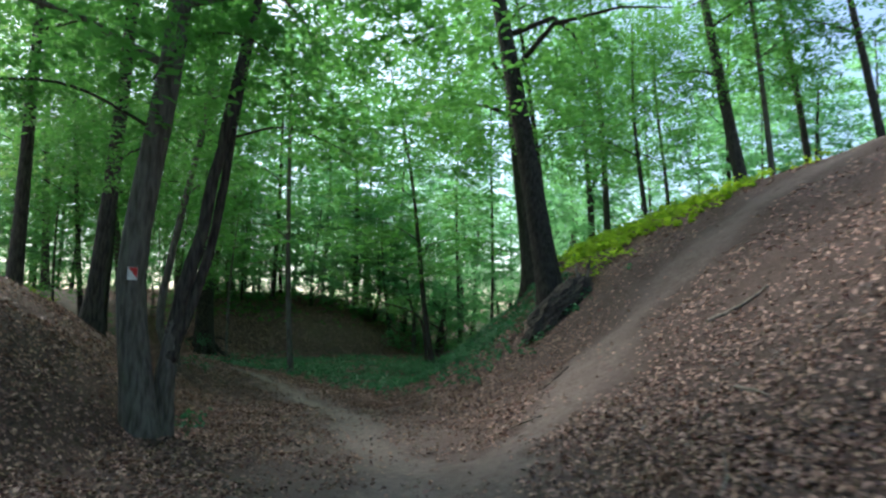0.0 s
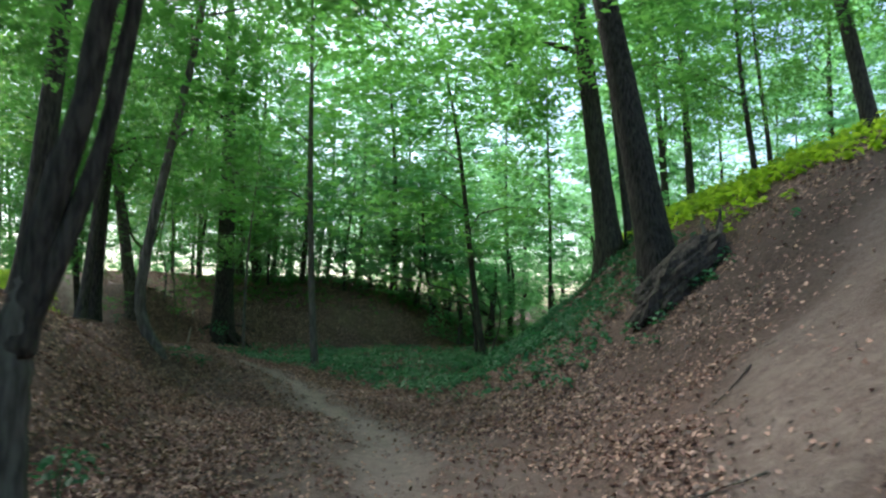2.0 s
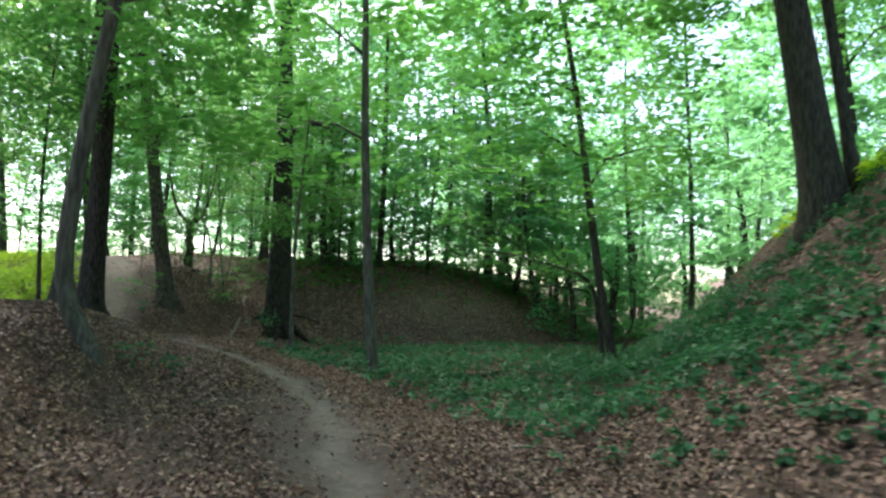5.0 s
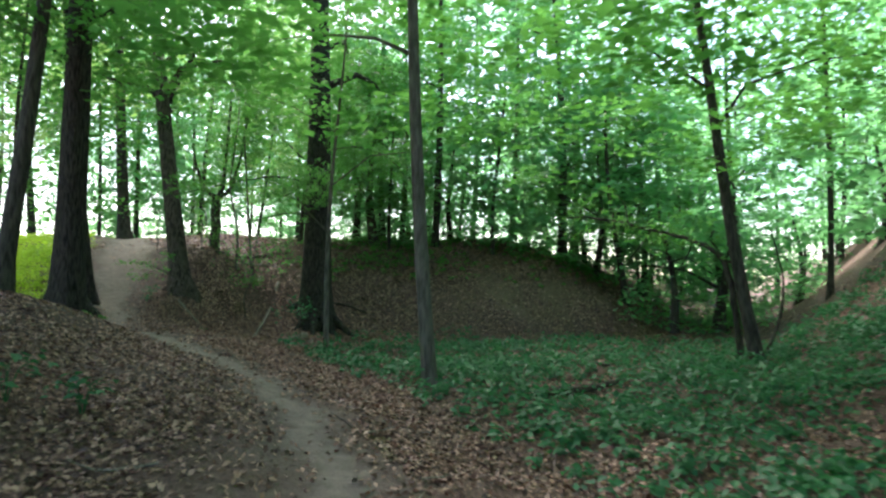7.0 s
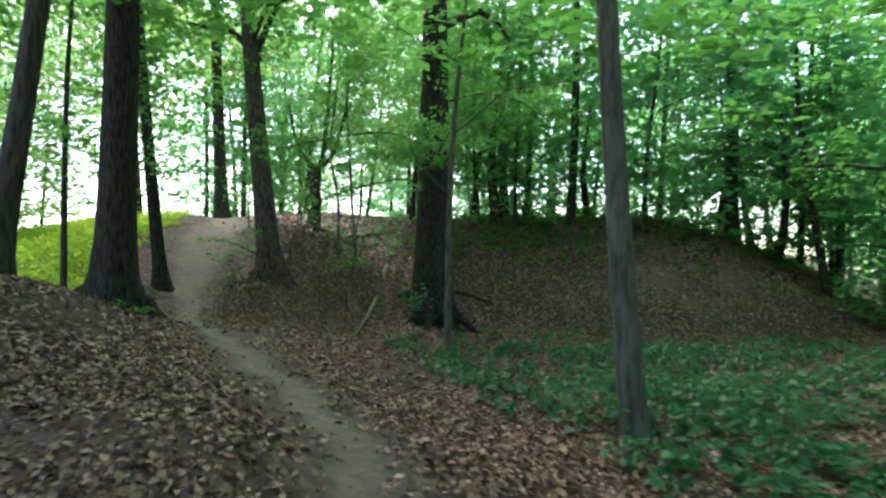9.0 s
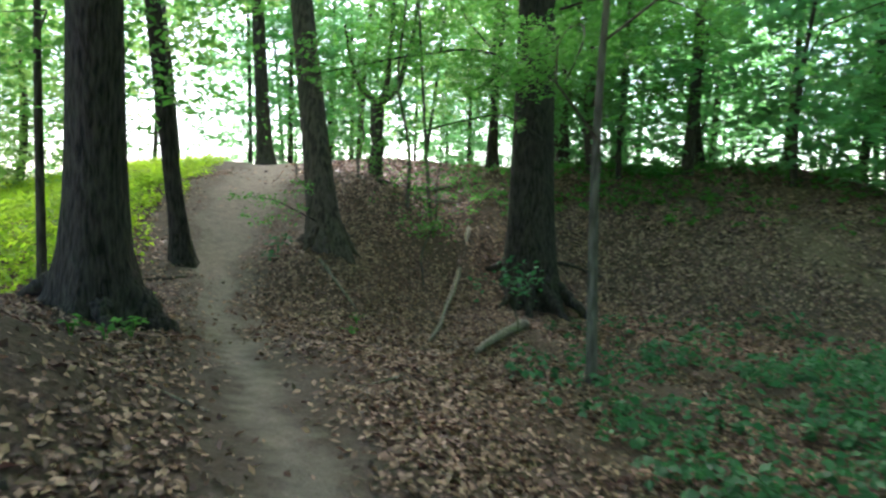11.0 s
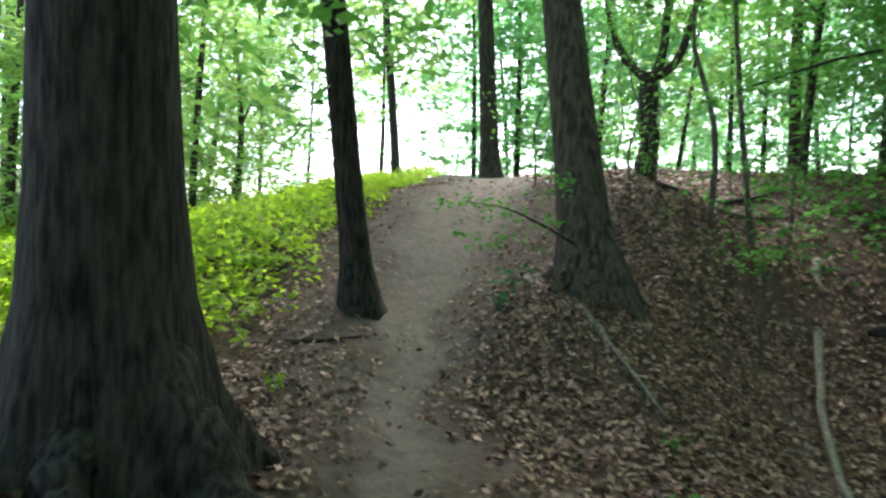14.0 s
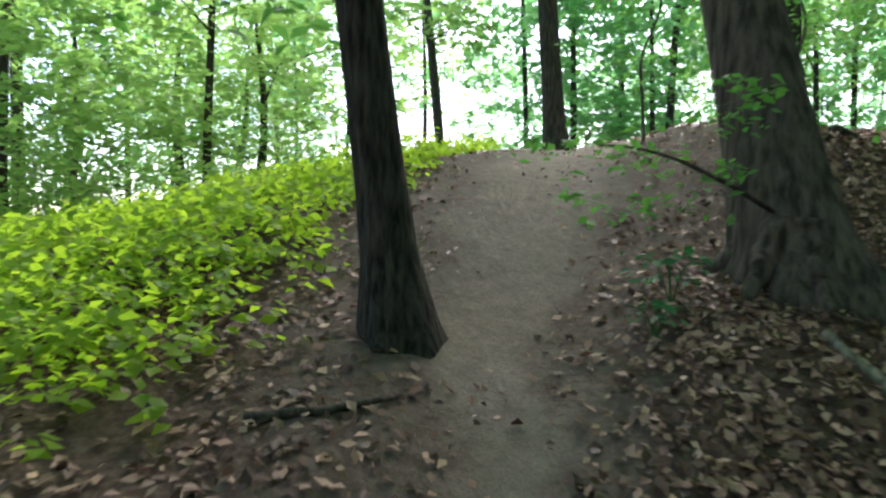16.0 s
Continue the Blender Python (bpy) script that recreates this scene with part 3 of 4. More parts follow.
plants("bank_undergrowth", LEAF_DARK, 1000, 12, 0.22, 0.09, 7, (-2, 6, 14, 31), bank_green, "dark green herbs and moss on the steep bank")
plants("mound_undergrowth", LEAF, 1100, 12, 0.28, 0.11, 8, (-18, -1, 33, 47), mound_green, "scattered green herbs along the mound's top")


# ---- single things ----
def bent_limb(points, thick, seed, thin=0.35, rough=0.06):
    """A crooked limb through the points, thinning to its end."""
    rng = np.random.default_rng(seed)
    pts = [Vector(p) for p in points]
    fine = []
    for i in range(len(pts) - 1):
        for k in range(5):
            t = k / 5
            a, b, c, d = pts[max(i - 1, 0)], pts[i], pts[i + 1], pts[min(i + 2, len(pts) - 1)]
            q = 0.5 * (2 * b + (c - a) * t + (2 * a - 5 * b + 4 * c - d) * t * t + (3 * b - a - 3 * c + d) * t ** 3)
            fine.append(q + Vector(rng.normal(0, rough * thick, 3)))
    fine.append(pts[-1])
    n = len(fine) - 1
    return tube(fine, [thick / 2 * (1 - (1 - thin) * i / n) * rng.uniform(0.9, 1.1) for i in range(n + 1)], 8, 0, seed)


def buttress(owner, bark, at, reach, thick, seed):
    """A surface root that runs from the trunk's foot into the ground."""
    base = Vector(owner.location)
    x, y, up = at
    ex, ey = reach
    pts = [(x, y, ground_z(x, y) + up)]
    for k, lift in ((0.35, 0.55), (0.65, 0.22), (1.0, -0.1)):
        px, py = x + (ex - x) * k, y + (ey - y) * k
        pts.append((px, py, ground_z(px, py) + up * lift))
    v, f = bent_limb([Vector(p) - base for p in pts], thick, seed, 0.3, 0.05)
    mesh_object("root", v, f, bark, owner, smooth=True)


for reach, up, thick in [((-13.02, 27.15), 0.5, 0.34), ((-13.35, 26.45), 0.42, 0.3), ((-14.75, 26.3), 0.4, 0.28), ((-13.9, 27.6), 0.4, 0.26), ((-14.9, 27.2), 0.35, 0.24)]:
    buttress(OAK, BARK_OAK, (-14.05 + (reach[0] + 14.05) * 0.25, 26.8 + (reach[1] - 26.8) * 0.25, up), reach, thick, int(thick * 900))
for reach, up, thick in [((-15.1, 31.05), 0.4, 0.2), ((-14.75, 31.25), 0.4, 0.22), ((-14.6, 31.65), 0.4, 0.22), ((-14.7, 32.1), 0.45, 0.22), ((-15.55, 31.35), 0.35, 0.18), ((-15.2, 32.3), 0.4, 0.2)]:
    buttress(STURDY, BARK_RED, (-15.1 + (reach[0] + 15.1) * 0.3, 31.65 + (reach[1] - 31.65) * 0.3, up), reach, thick, int(reach[1] * 10))
for reach, up, thick in [((-12.75, 33.85), 0.5, 0.3), ((-12.1, 33.7), 0.45, 0.28), ((-11.4, 34.0), 0.5, 0.3), ((-11.1, 34.9), 0.45, 0.28), ((-13.5, 34.6), 0.5, 0.28)]:
    buttress(OLD, BARK_OAK, (-12.58 + (reach[0] + 12.58) * 0.35, 34.86 + (reach[1] - 34.86) * 0.35, up), reach, thick, int(reach[1] * 10))


WOOD = bark_material("weathered_wood", (0.1, 0.08, 0.062), (0.3, 0.25, 0.2), 14.0, 0.01)
WOOD_DARK = bark_material("damp_rotten_wood", (0.02, 0.016, 0.013), (0.08, 0.062, 0.05), 10.0, 0.03)


def branch_on_ground(name, xy, thick, seed, mat, label, lift=0.4, category="branch"):
    pts = [(x, y, ground_z(x, y) + thick * lift) for x, y in xy]
    v, f = bent_limb(pts, thick, seed)
    tagged(mesh_object(name, v, f, mat, smooth=True), label, category)


branch_on_ground("fallen_branch", [(-14.27, 35.4), (-13.7, 33.9), (-12.9, 31.9), (-12.2, 30.4)], 0.12, 1, WOOD, "long bare weathered branch lying down the leafy slope")
branch_on_ground("fallen_log", [(-11.74, 32.7), (-11.75, 31.7), (-11.4, 30.3)], 0.19, 2, WOOD, "short crooked pale log on fallen leaves", category="log")
branch_on_ground("fallen_branch", [(-14.66, 30.98), (-14.2, 30.8), (-13.55, 30.55)], 0.07, 3, WOOD, "pale stick lying on leaves below the sturdy tree")
branch_on_ground("fallen_branch", [(-15.7, 28.5), (-15.6, 28.84), (-15.6, 29.15)], 0.05, 4, WOOD_DARK, "dark stick lying beside the trail")
branch_on_ground("fallen_branch", [(3.75, 9.2), (4.15, 8.98), (4.6, 9.1)], 0.07, 5, WOOD, "grey stick lying on the bare bank")
branch_on_ground("fallen_branch", [(2.94, 6.5), (2.85, 5.9), (2.8, 5.5)], 0.05, 6, WOOD, "thin stick among leaves on the bank")
branch_on_ground("fallen_branch", [(2.05, 6.7), (2.4, 7.1)], 0.04, 7, WOOD, "thin stick among leaves on the bank")
branch_on_ground("fallen_branch", [(-16.0, 34.4), (-15.96, 35.9), (-15.7, 37.2)], 0.14, 8, WOOD_DARK, "dark fallen bough lying across the mound")
branch_on_ground("fallen_branch", [(-15.5, 35.1), (-15.4, 35.8), (-15.1, 36.4)], 0.11, 9, WOOD, "pale fallen bough lying across the mound")
branch_on_ground("fallen_branch", [(-15.2, 27.9), (-14.9, 28.25)], 0.04, 10, WOOD_DARK, "dark twig on the forest floor")
branch_on_ground("fallen_log", [(-4.1, 25.5), (-3.6, 26.6), (-3.0, 27.4)], 0.2, 11, WOOD_DARK, "mossy dark log lying in the nettles", category="log")
branch_on_ground("fallen_log", [(-3.9, 29.6), (-3.3, 28.9)], 0.16, 12, WOOD_DARK, "dark rotten log in the green undergrowth", category="log")
branch_on_ground("fallen_branch", [(-13.1, 35.3), (-12.6, 36.3), (-11.7, 36.8)], 0.12, 13, WOOD_DARK, "dark bough behind the thick old tree")

# small twigs strewn along the way
twigs = np.random.default_rng(9)
twig_places = 0
while twig_places < 70:
    x, y = twigs.uniform(-18, 5), twigs.uniform(3, 33)
    d = line_distance(np.array([x]), np.array([y]), TRAIL)[0][0]
    if not 0.3 < d < 5:
        continue
    a, n = twigs.uniform(0, 6.28), twigs.uniform(0.12, 0.4)
    pts = [(x + math.cos(a) * n * k, y + math.sin(a) * n * k + twigs.normal(0, 0.03), 0) for k in (-1, 0, 1)]
    branch_on_ground("twig", [(p[0], p[1]) for p in pts], twigs.uniform(0.012, 0.03), 200 + twig_places, WOOD if twig_places % 3 else WOOD_DARK, "small dry twig lying on fallen leaves", 0.9, "twig")
    twig_places += 1


def blaze():
    """The painted trail mark: a white square with a red corner, on the tree's front."""
    white, n, l, b = material("white_paint", 0.6)
    c = n.new("ShaderNodeTexCoord").outputs["Object"]
    l.new(ramp(n, l, noise_tex(n, l, c, 30), [(0.3, (0.55, 0.55, 0.52)), (0.6, (0.8, 0.8, 0.78))]), b.inputs["Base Color"])
    red, n, l, b = material("red_paint", 0.6)
    c = n.new("ShaderNodeTexCoord").outputs["Object"]
    l.new(ramp(n, l, noise_tex(n, l, c, 30), [(0.3, (0.4, 0.03, 0.03)), (0.6, (0.6, 0.06, 0.05))]), b.inputs["Base Color"])
    root = P_TREE
    base = Vector(root.location)
    v0 = Vector((-4.44, 9.18, 2.02))
    out = (Vector((0, 1.0, 2.0)) - v0)
    out.z = 0
    out.normalize()
    side = Vector((0, 0, 1)).cross(out).normalized()

    def plate(name, outline, depth, mat, label):
        bm = bmesh.new()
        front = [bm.verts.new(v0 - base + out * (0.232 + depth - 1.5 * u * u) + side * u + Vector((0, 0, w))) for u, w in outline]
        back = [bm.verts.new(p.co - out * 0.05) for p in front]
        bm.faces.new(front)
        bm.faces.new(back[::-1])
        for i in range(len(front)):
            j = (i + 1) % len(front)
            bm.faces.new((front[j], front[i], back[i], back[j]))
        me = bpy.data.meshes.new(name)
        bm.to_mesh(me)
        me.materials.append(mat)
        ob = new(name, me)
        ob.parent = root
        tagged(ob, label)

    plate("trail_blaze", [(-0.065, -0.095), (0.065, -0.095), (0.065, 0.085), (-0.065, 0.085)], 0.0, white, "white painted square")
    plate("blaze_corner", [(0.06, -0.075), (0.06, 0.08), (-0.06, 0.08)], 0.012, red, "red painted corner of the trail mark")


blaze()


def twin_stem():
    """The second stem of the marked tree, which forks at head height."""
    root = new("tree")
    root.location = (-3.98, 9.45, ground_z(-3.98, 9.45) - 0.25)
    v, f = bent_limb([(0, 0, 0), (-0.02, 0.02, 0.7), (0.0, 0.03, 1.3), (0.06, 0.05, 1.75), (0.1, 0.06, 1.95)], 0.36, 31, 0.55, 0.02)
    mesh_object("trunk", v, f, BARK_GREY, root, smooth=True)
    for k, (end, thick) in enumerate([([(0.02, 0.03, 1.3), (0.12, 0.06, 2.1), (0.38, 0.1, 3.3), (0.75, 0.2, 5.5), (1.3, 0.5, 9), (1.7, 0.8, 13)], 0.26), ([(0.04, 0.05, 1.4), (0.28, 0.15, 2.2), (0.5, 0.3, 3.3), (0.72, 0.5, 5.5), (1.0, 1.0, 8.5), (1.3, 1.5, 12)], 0.2)]):
        v, f = bent_limb(end, thick, 32 + k, 0.3, 0.03)
        mesh_object("stem", v, f, BARK, root, smooth=True)
    c = new("crown", CROWNS[2])
    c.parent, c.location, c.scale = root, (1.4, 0.8, 0), (0.7, 0.7, 0.75)
    tagged(root, "dark forked stem growing beside the marked tree", "tree", "forest trees")


twin_stem()


def forked_tree():
    root = new("tree")
    x, y = -17.2, 36.0
    z = ground_z(x, y) - 0.2
    root.location = (x, y, z)
    top = 4.0 - z
    v, f = bent_limb([(0, 0, 0), (-0.05, 0.05, top * 0.5), (-0.1, 0.1, top)], 0.36, 41, 0.85)
    mesh_object("trunk", v, f, BARK, root, smooth=True)
    for k, (dx, h) in enumerate([((-0.55, -0.3), 1.8), ((0.7, 0.5), 3.4), ((0.25, 0.3), 4.5)]):
        v, f = bent_limb([(-0.1, 0.1, top - 0.12), (-0.1 + dx[0] * 0.6, 0.1 + dx[1] * 0.6, top + 0.25), (-0.1 + dx[0], 0.1 + dx[1], top + h * 0.45), (-0.1 + dx[0] * 1.3, 0.1 + dx[1] * 1.3, top + h)], 0.2, 42 + k, 0.3)
        mesh_object("limb", v, f, BARK, root, smooth=True)
    c = new("crown", CROWNS_LOW[1])
    c.parent, c.location, c.scale = root, (0, 0, 1.0), (0.8, 0.8, 0.9)
    tagged(root, "dark tree forking into crooked limbs on the mound", "tree", "forest trees")


forked_tree()


def arching_tree():
    root = new("tree")
    x, y = -0.69, 31.2
    z = ground_z(x, y) - 0.15
    root.location = (x, y, z)
    v, f = bent_limb([(0, 0, 0), (-0.14, 0, 1.4), (-0.36, 0, 2.35), (-0.95, 0, 2.75), (-1.8, -0.1, 3.0), (-2.8, -0.2, 3.25), (-3.6, -0.3, 3.3)], 0.15, 51, 0.25)
    mesh_object("trunk", v, f, BARK, root, smooth=True)
    for k, (a, b) in enumerate([((-0.95, 0, 2.75), (-1.3, 0.2, 2.0)), ((-1.8, -0.1, 3.0), (-2.3, -0.3, 2.3)), ((-2.3, -0.1, 3.1), (-2.6, 0.3, 3.9))]):
        v, f = bent_limb([a, tuple((p + q) / 2 + 0.1 for p, q in zip(a, b)), b], 0.05, 52 + k, 0.3)
        mesh_object("limb", v, f, BARK, root, smooth=True)
    v, f = bent_limb([(0.3, 0.1, 0), (0.75, 0.3, 1.0), (0.9, 0.5, 1.9), (0.7, 0.6, 3.0)], 0.09, 57, 0.3)
    mesh_object("stem", v, f, BARK, root, smooth=True)
    rng = np.random.default_rng(58)
    t = rng.uniform(0.25, 1, 46)
    c = np.stack([-3.8 * t + 0.2, rng.normal(0, 0.5, 46), 2.7 + 0.7 * t + rng.uniform(-0.4, 0.5, 46)], 1)
    p, n = sprays(rng, c, 0.55, 16)
    lf = new("leaves", leaf_mesh("leaves", p, n, 0.13 * rng.uniform(0.6, 1.2, len(p)), rng, LEAF))
    lf.parent = root
    tagged(root, "thin dark tree arching low over the ravine", "tree", "forest trees")


arching_tree()


def sapling(x, y, h, thick, seed, label, leafy=24, lean=(0, 0), low=0.45, spread=0.4, size=0.1, mat=None):
    rng = np.random.default_rng(seed)
    root = new("sapling")
    root.location = (x, y, ground_z(x, y) - 0.08)
    pts = [(lean[0] * h * t + rng.normal(0, 0.02 * h), lean[1] * h * t + rng.normal(0, 0.02 * h), h * t) for t in (0, 0.2, 0.4, 0.6, 0.8, 1)]
    pts[0] = (0, 0, 0)
    v, f = bent_limb(pts, thick, seed, 0.25)
    mesh_object("stem", v, f, BARK_GREY, root, smooth=True)
    t = rng.uniform(low, 1, leafy)
    a = rng.uniform(0, 6.28, leafy)
    r = spread * h ** 0.5 * rng.uniform(0.2, 1, leafy)
    c = np.stack([lean[0] * h * t + np.cos(a) * r, lean[1] * h * t + np.sin(a) * r, h * t], 1)
    p, n = sprays(rng, c, 0.28 * h ** 0.5, 14)
    lf = new("leaves", leaf_mesh("leaves", p, n, size * rng.uniform(0.6, 1.2, len(p)), rng, mat or LEAF))
    lf.parent = root
    tagged(root, label, "sapling", "young saplings")


sapling(-15.28, 34.5, 7, 0.09, 61, "thin straight sapling on the side of the mound", 60, (-0.06, 0.03))
sapling(-14.8, 34.7, 7, 0.1, 62, "thin straight sapling on the side of the mound", 60, (-0.07, 0.05))
sapling(-13.9, 33.0, 3.2, 0.05, 63, "leafy sapling before the thick tree", 50, (0.1, -0.05), 0.35)
sapling(-16.2, 34.0, 2.6, 0.04, 64, "small leafy sapling on the mound", 36, (0, 0), 0.3)
sapling(-17.6, 33.6, 2.4, 0.04, 66, "small leafy sapling on the mound", 34, (0.1, 0), 0.25)
sapling(-16.75, 35.3, 1.4, 0.03, 68, "bright green shrub at the forked tree's foot", 20, (0, 0), 0.2, 0.35, 0.09)
sapling(-18.5, 37.0, 3.0, 0.05, 67, "small leafy sapling on the mound", 44, (0, 0), 0.2)


def low_branch(points, thick, seed, label, tips, parent_name="low_branch"):
    """A leafy bough that springs from a trunk low down."""
    rng = np.random.default_rng(seed)
    root = new(parent_name)
    root.location = points[0]
    o = Vector(points[0])
    v, f = bent_limb([Vector(p) - o for p in points], thick, seed, 0.2)
    mesh_object("bough", v, f, BARK, root, smooth=True)
    c = np.array([np.array(t) - np.array(points[0]) for t in tips])
    p, n = sprays(rng, np.repeat(c, 3, 0) + rng.normal(0, 0.12, (len(c) * 3, 3)) * [1, 1, 0.5], 0.24, 12, 0.15, 0.04)
    lf = new("leaves", leaf_mesh("leaves", p, n, 0.09 * rng.uniform(0.6, 1.2, len(p)), rng, LEAF))
    lf.parent = root
    tagged(root, label, "branch")


low_branch([(-15.1, 31.4, 0.95), (-15.25, 31.0, 1.15), (-15.5, 30.75, 1.3), (-15.75, 30.5, 1.35)], 0.035, 71, "leafy low bough on the sturdy tree beside the trail",
           [(-15.3, 31.0, 1.2), (-15.5, 30.8, 1.3), (-15.7, 30.6, 1.32), (-15.85, 30.4, 1.35), (-15.4, 30.7, 1.0), (-15.65, 30.45, 1.02), (-15.2, 30.9, 1.55), (-15.0, 31.0, 1.6)])


def herb(x, y, tall, mat, seed, label, count=22, size=0.12):
    """A low plant with arching stalks and leaves."""
    rng = np.random.default_rng(seed)
    root = new("herb")
    z = ground_z(x, y)
    root.location = (x, y, z)
    for k in range(4):
        a = k * 1.6 + rng.uniform(0, 0.8)
        v, f = bent_limb([(0, 0, -0.03), (math.cos(a) * tall * 0.25, math.sin(a) * tall * 0.25, tall * 0.7), (math.cos(a) * tall * 0.7, math.sin(a) * tall * 0.7, tall * 0.85)], 0.012, seed + k, 0.4)
        mesh_object("stalk", v, f, mat, root)
    a = rng.uniform(0, 6.28, count)
    r = tall * rng.uniform(0.15, 0.95, count)
    p = np.stack([np.cos(a) * r, np.sin(a) * r, tall * rng.uniform(0.4, 1.0, count)], 1)
    n = np.stack([np.cos(a) * 0.5, np.sin(a) * 0.5, np.ones(count)], 1) + rng.normal(0, 0.2, (count, 3))
    lf = new("leaves", leaf_mesh("leaves", p, n, size * rng.uniform(0.6, 1.3, count), rng, mat, 0.6))
    lf.parent = root
    tagged(root, label, "plant", "low plants")


herb(-3.75, 9.75, 0.4, LEAF_DARK, 81, "dark green fern at the marked tree's foot", 60, 0.1)
herb(-7.8, 20.3, 0.4, LEAF_DARK, 82, "green fern on the leafy bank", 50, 0.12)
herb(-7.4, 20.7, 0.35, LEAF_DARK, 83, "green fern on the leafy bank", 40, 0.1)
herb(-12.62, 26.2, 0.17, LEAF, 84, "small green seedling at the furrowed tree's root", 14, 0.09)
herb(-12.5, 25.9, 0.16, LEAF, 85, "small green seedling at the furrowed tree's root", 12, 0.08)
herb(-12.3, 25.5, 0.14, LEAF, 86, "small green seedling at the furrowed tree's root", 10, 0.08)
herb(-15.35, 30.75, 0.3, LEAF_DARK, 87, "green herb beside the sturdy tree's foot", 46, 0.08)
herb(-15.2, 30.4, 0.2, LEAF_DARK, 88, "green herb beside the sturdy tree's foot", 30, 0.07)
herb(-14.5, 34.3, 0.35, LEAF, 89, "green herb on the slope of the mound", 40, 0.1)
herb(-13.3, 30.2, 0.14, LEAF, 90, "small seedling among fallen leaves", 9, 0.07)
herb(-12.6, 29.2, 0.14, LEAF, 91, "small seedling among fallen leaves", 9, 0.07)
herb(-14.9, 28.0, 0.12, LEAF_LIME, 92, "small lime seedling among fallen leaves", 9, 0.07)


def uprooted_stump():
    """The split, torn root stock beside the leaning tree."""
    rng = np.random.default_rng(95)
    root = new("stump")
    x, y = 2.9, 16.5
    z = ground_z(x, y) - 0.35
    root.location = (x, y, z)
    bm = bmesh.new()
    bmesh.ops.create_icosphere(bm, subdivisions=5, radius=1.0)
    turn = Matrix.Translation((0.15, 0.0, 0.55)) @ Euler((0.25, -0.72, 0.35)).to_matrix().to_4x4() @ Matrix.Diagonal((1.2, 0.55, 0.5, 1))
    for vert in bm.verts:
        d = vert.co.normalized()
        w = 1 + 0.2 * noise.noise(d * 1.7) + 0.16 * noise.noise(Vector((d.x * 2.0, d.y * 7, d.z * 7))) + 0.07 * noise.noise(Vector((d.x * 5, d.y * 16, d.z * 16)))
        vert.co = turn @ (d * w)
    me = bpy.data.meshes.new("body")
    bm.to_mesh(me)
    me.materials.append(WOOD_DARK)
    body = new("body", me)
    body.parent = root
    for k, (dx, dy, h) in enumerate([(0.35, 0.3, 1.75), (0.9, 0.45, 1.9), (0.75, 0.1, 1.6), (0.55, 0.35, 1.5)]):
        v, f = bent_limb([(0.45, 0.25, 0.8), (0.45 + dx * 0.4, 0.2 + dy * 0.4, 0.55 + h * 0.4), (0.3 + dx * 0.7, 0.1 + dy * 0.8, h)], 0.22, 97 + k, 0.15, 0.06)
        mesh_object("splinter", v, f, WOOD_DARK if k % 2 else WOOD, root, smooth=True)
    for k in range(2):
        a = rng.uniform(2.5, 5.6)
        v, f = bent_limb([(-0.2, -0.15, 0.3), (math.cos(a) * 0.6 - 0.2, math.sin(a) * 0.5, 0.2), (math.cos(a) * 1.1 - 0.3, math.sin(a) * 0.9, -0.25)], 0.16, 110 + k, 0.3, 0.05)
        mesh_object("root", v, f, WOOD_DARK, root, smooth=True)
    tagged(root, "torn dark tree stump with split roots on the bank", "stump")


uprooted_stump()


def bare_bough(points, thick, seed, label):
    v, f = bent_limb(points, thick, seed, 0.25, 0.03)
    tagged(mesh_object("bough", v, f, BARK, smooth=True), label, "branch")


bare_bough([(-16.35, 32.5, 6.0), (-17.0, 32.2, 6.75), (-17.9, 31.8, 6.95), (-18.9, 31.4, 7.3)], 0.22, 121, "crooked dark bough of the sturdy brown tree")
bare_bough([(-16.45, 32.55, 6.3), (-16.2, 32.75, 7.2), (-15.9, 32.95, 7.9), (-15.5, 33.2, 9.0)], 0.2, 122, "steep dark bough of the sturdy brown tree")
low_branch([(-3.25, 9.8, 4.2), (-2.7, 10.6, 4.6), (-2.0, 11.6, 4.55), (-1.3, 12.4, 4.25)], 0.05, 123, "dark leafy bough hanging from the forked stem",
           [(-2.9, 10.3, 4.6), (-2.5, 10.9, 4.7), (-2.2, 11.3, 4.5), (-1.9, 11.8, 4.5), (-1.6, 12.1, 4.35), (-1.3, 12.4, 4.2), (-1.0, 12.7, 4.05), (-1.7, 11.4, 4.2), (-2.4, 11.6, 4.3), (-2.9, 11.0, 4.3)])
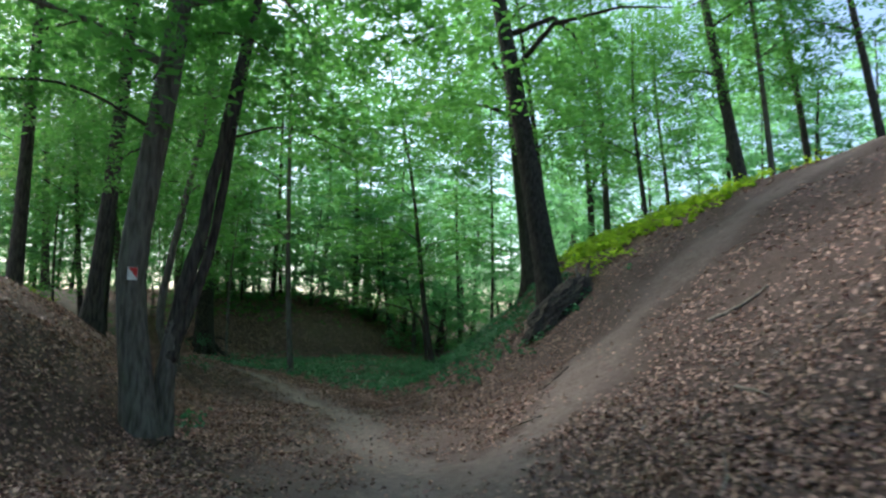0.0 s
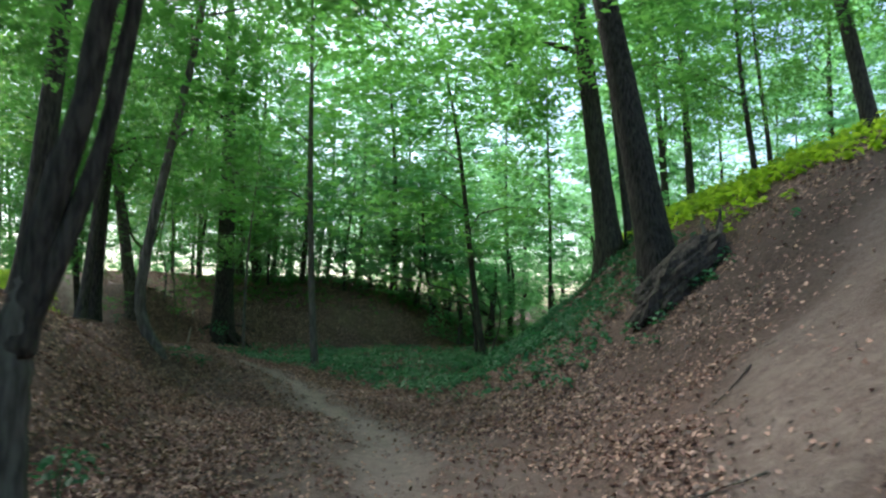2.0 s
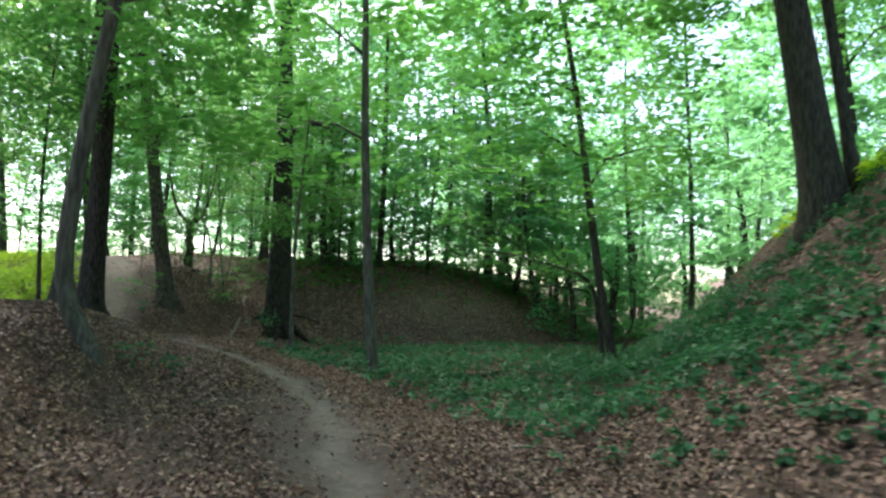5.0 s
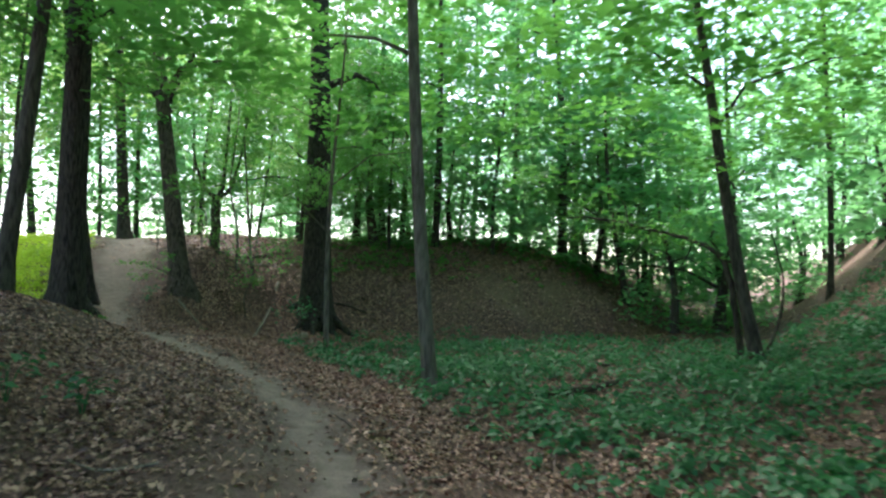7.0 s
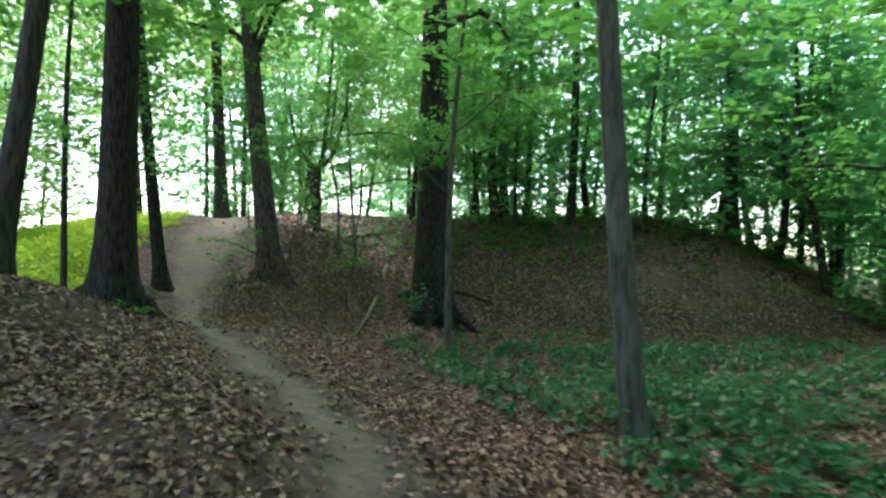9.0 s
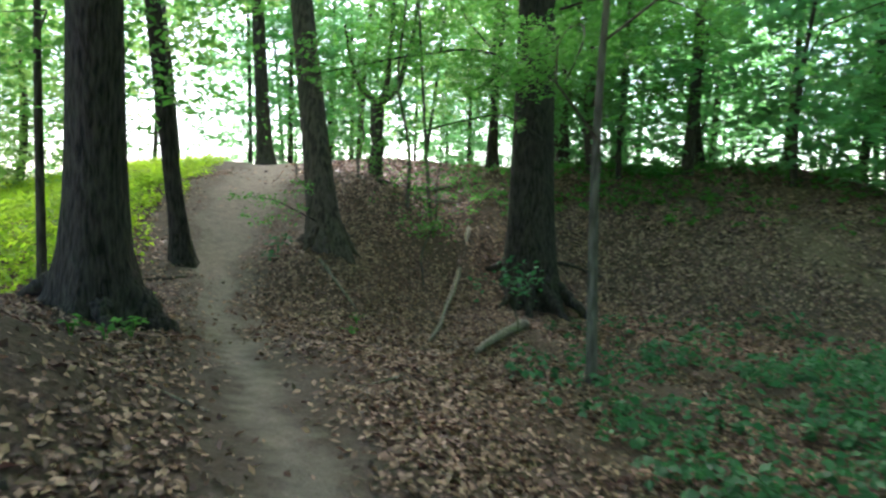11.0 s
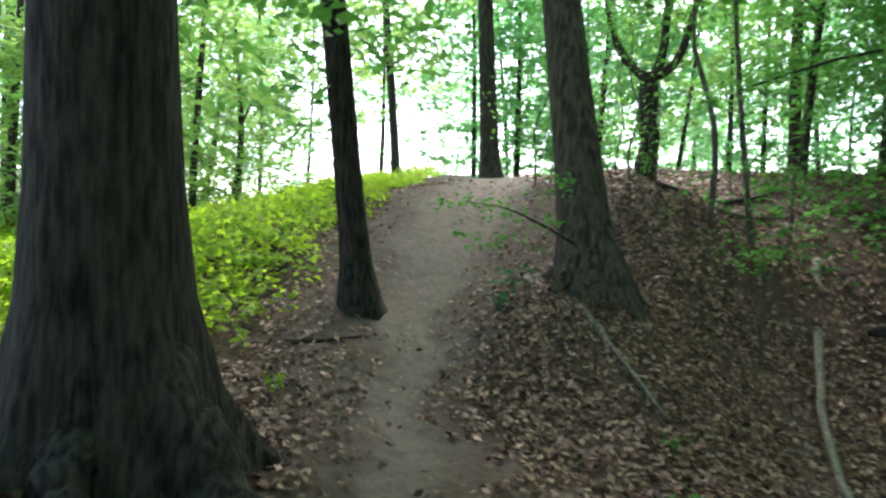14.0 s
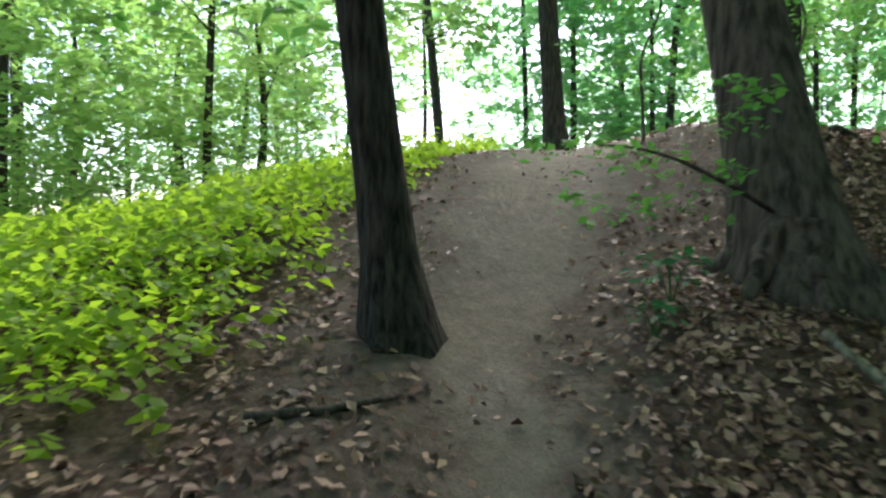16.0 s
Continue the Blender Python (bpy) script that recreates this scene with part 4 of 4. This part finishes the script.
low_branch([(-12.3, 34.6, 2.6), (-12.6, 33.6, 2.9), (-13.0, 32.6, 2.7), (-13.6, 31.6, 2.3)], 0.06, 124, "leafy bough reaching out from the thick old tree",
           [(-12.5, 34.0, 2.8), (-12.7, 33.4, 2.9), (-12.3, 33.2, 2.7), (-13.0, 32.9, 2.8), (-13.2, 32.4, 2.6), (-12.7, 32.3, 2.5), (-13.5, 31.8, 2.35), (-13.8, 31.5, 2.2), (-13.2, 31.6, 2.3)])
canopy = random.Random(8)


def bough_tips(path, count):
    """Places of leaf sprays strewn about a bough."""
    tips = []
    for k in range(count):
        u = canopy.uniform(0.8, 2.99)
        a, b = path[int(u)], path[int(u) + 1]
        tips.append([p + (q - p) * (u % 1) + canopy.gauss(0, w) for p, q, w in zip(a, b, (0.45, 0.45, 0.16))])
    return tips


for path, seed in [([(-12.6, 34.6, 3.9), (-12.7, 32.8, 3.9), (-13.2, 31.2, 3.5), (-13.9, 29.8, 3.0)], 141), ([(-12.2, 34.6, 4.3), (-11.8, 33.2, 4.0), (-11.7, 32.0, 3.4), (-12.0, 31.2, 2.9)], 142), ([(-12.0, 34.4, 4.4), (-11.1, 33.0, 4.2), (-10.6, 31.8, 3.6), (-10.5, 30.8, 2.8)], 143), ([(-12.0, 34.6, 5.0), (-10.8, 34.0, 4.9), (-9.6, 33.4, 4.4), (-8.9, 33.0, 3.7)], 144)]:
    low_branch(path, 0.06, seed, "broad leafy bough hanging from the thick old tree", bough_tips(path, 60))
sapling(-11.75, 32.25, 1.15, 0.03, 126, "low broad-leaved sapling before the thick old tree's foot", 9, (0.05, 0), 0.7, 0.6, 0.13, LEAF_DARK)
for path, seed in [([(-4.35, 9.2, 4.2), (-5.2, 8.7, 4.6), (-6.0, 8.2, 4.5), (-6.6, 7.8, 4.1)], 145), ([(-4.3, 9.2, 4.9), (-3.6, 8.7, 5.3), (-2.8, 8.3, 5.2), (-2.2, 8.0, 4.8)], 146), ([(-4.35, 9.3, 3.7), (-4.9, 10.2, 4.1), (-5.6, 11.0, 4.1), (-6.2, 11.6, 3.8)], 147)]:
    low_branch(path, 0.06, seed, "dark leafy bough spreading from the marked tree", bough_tips(path, 50))
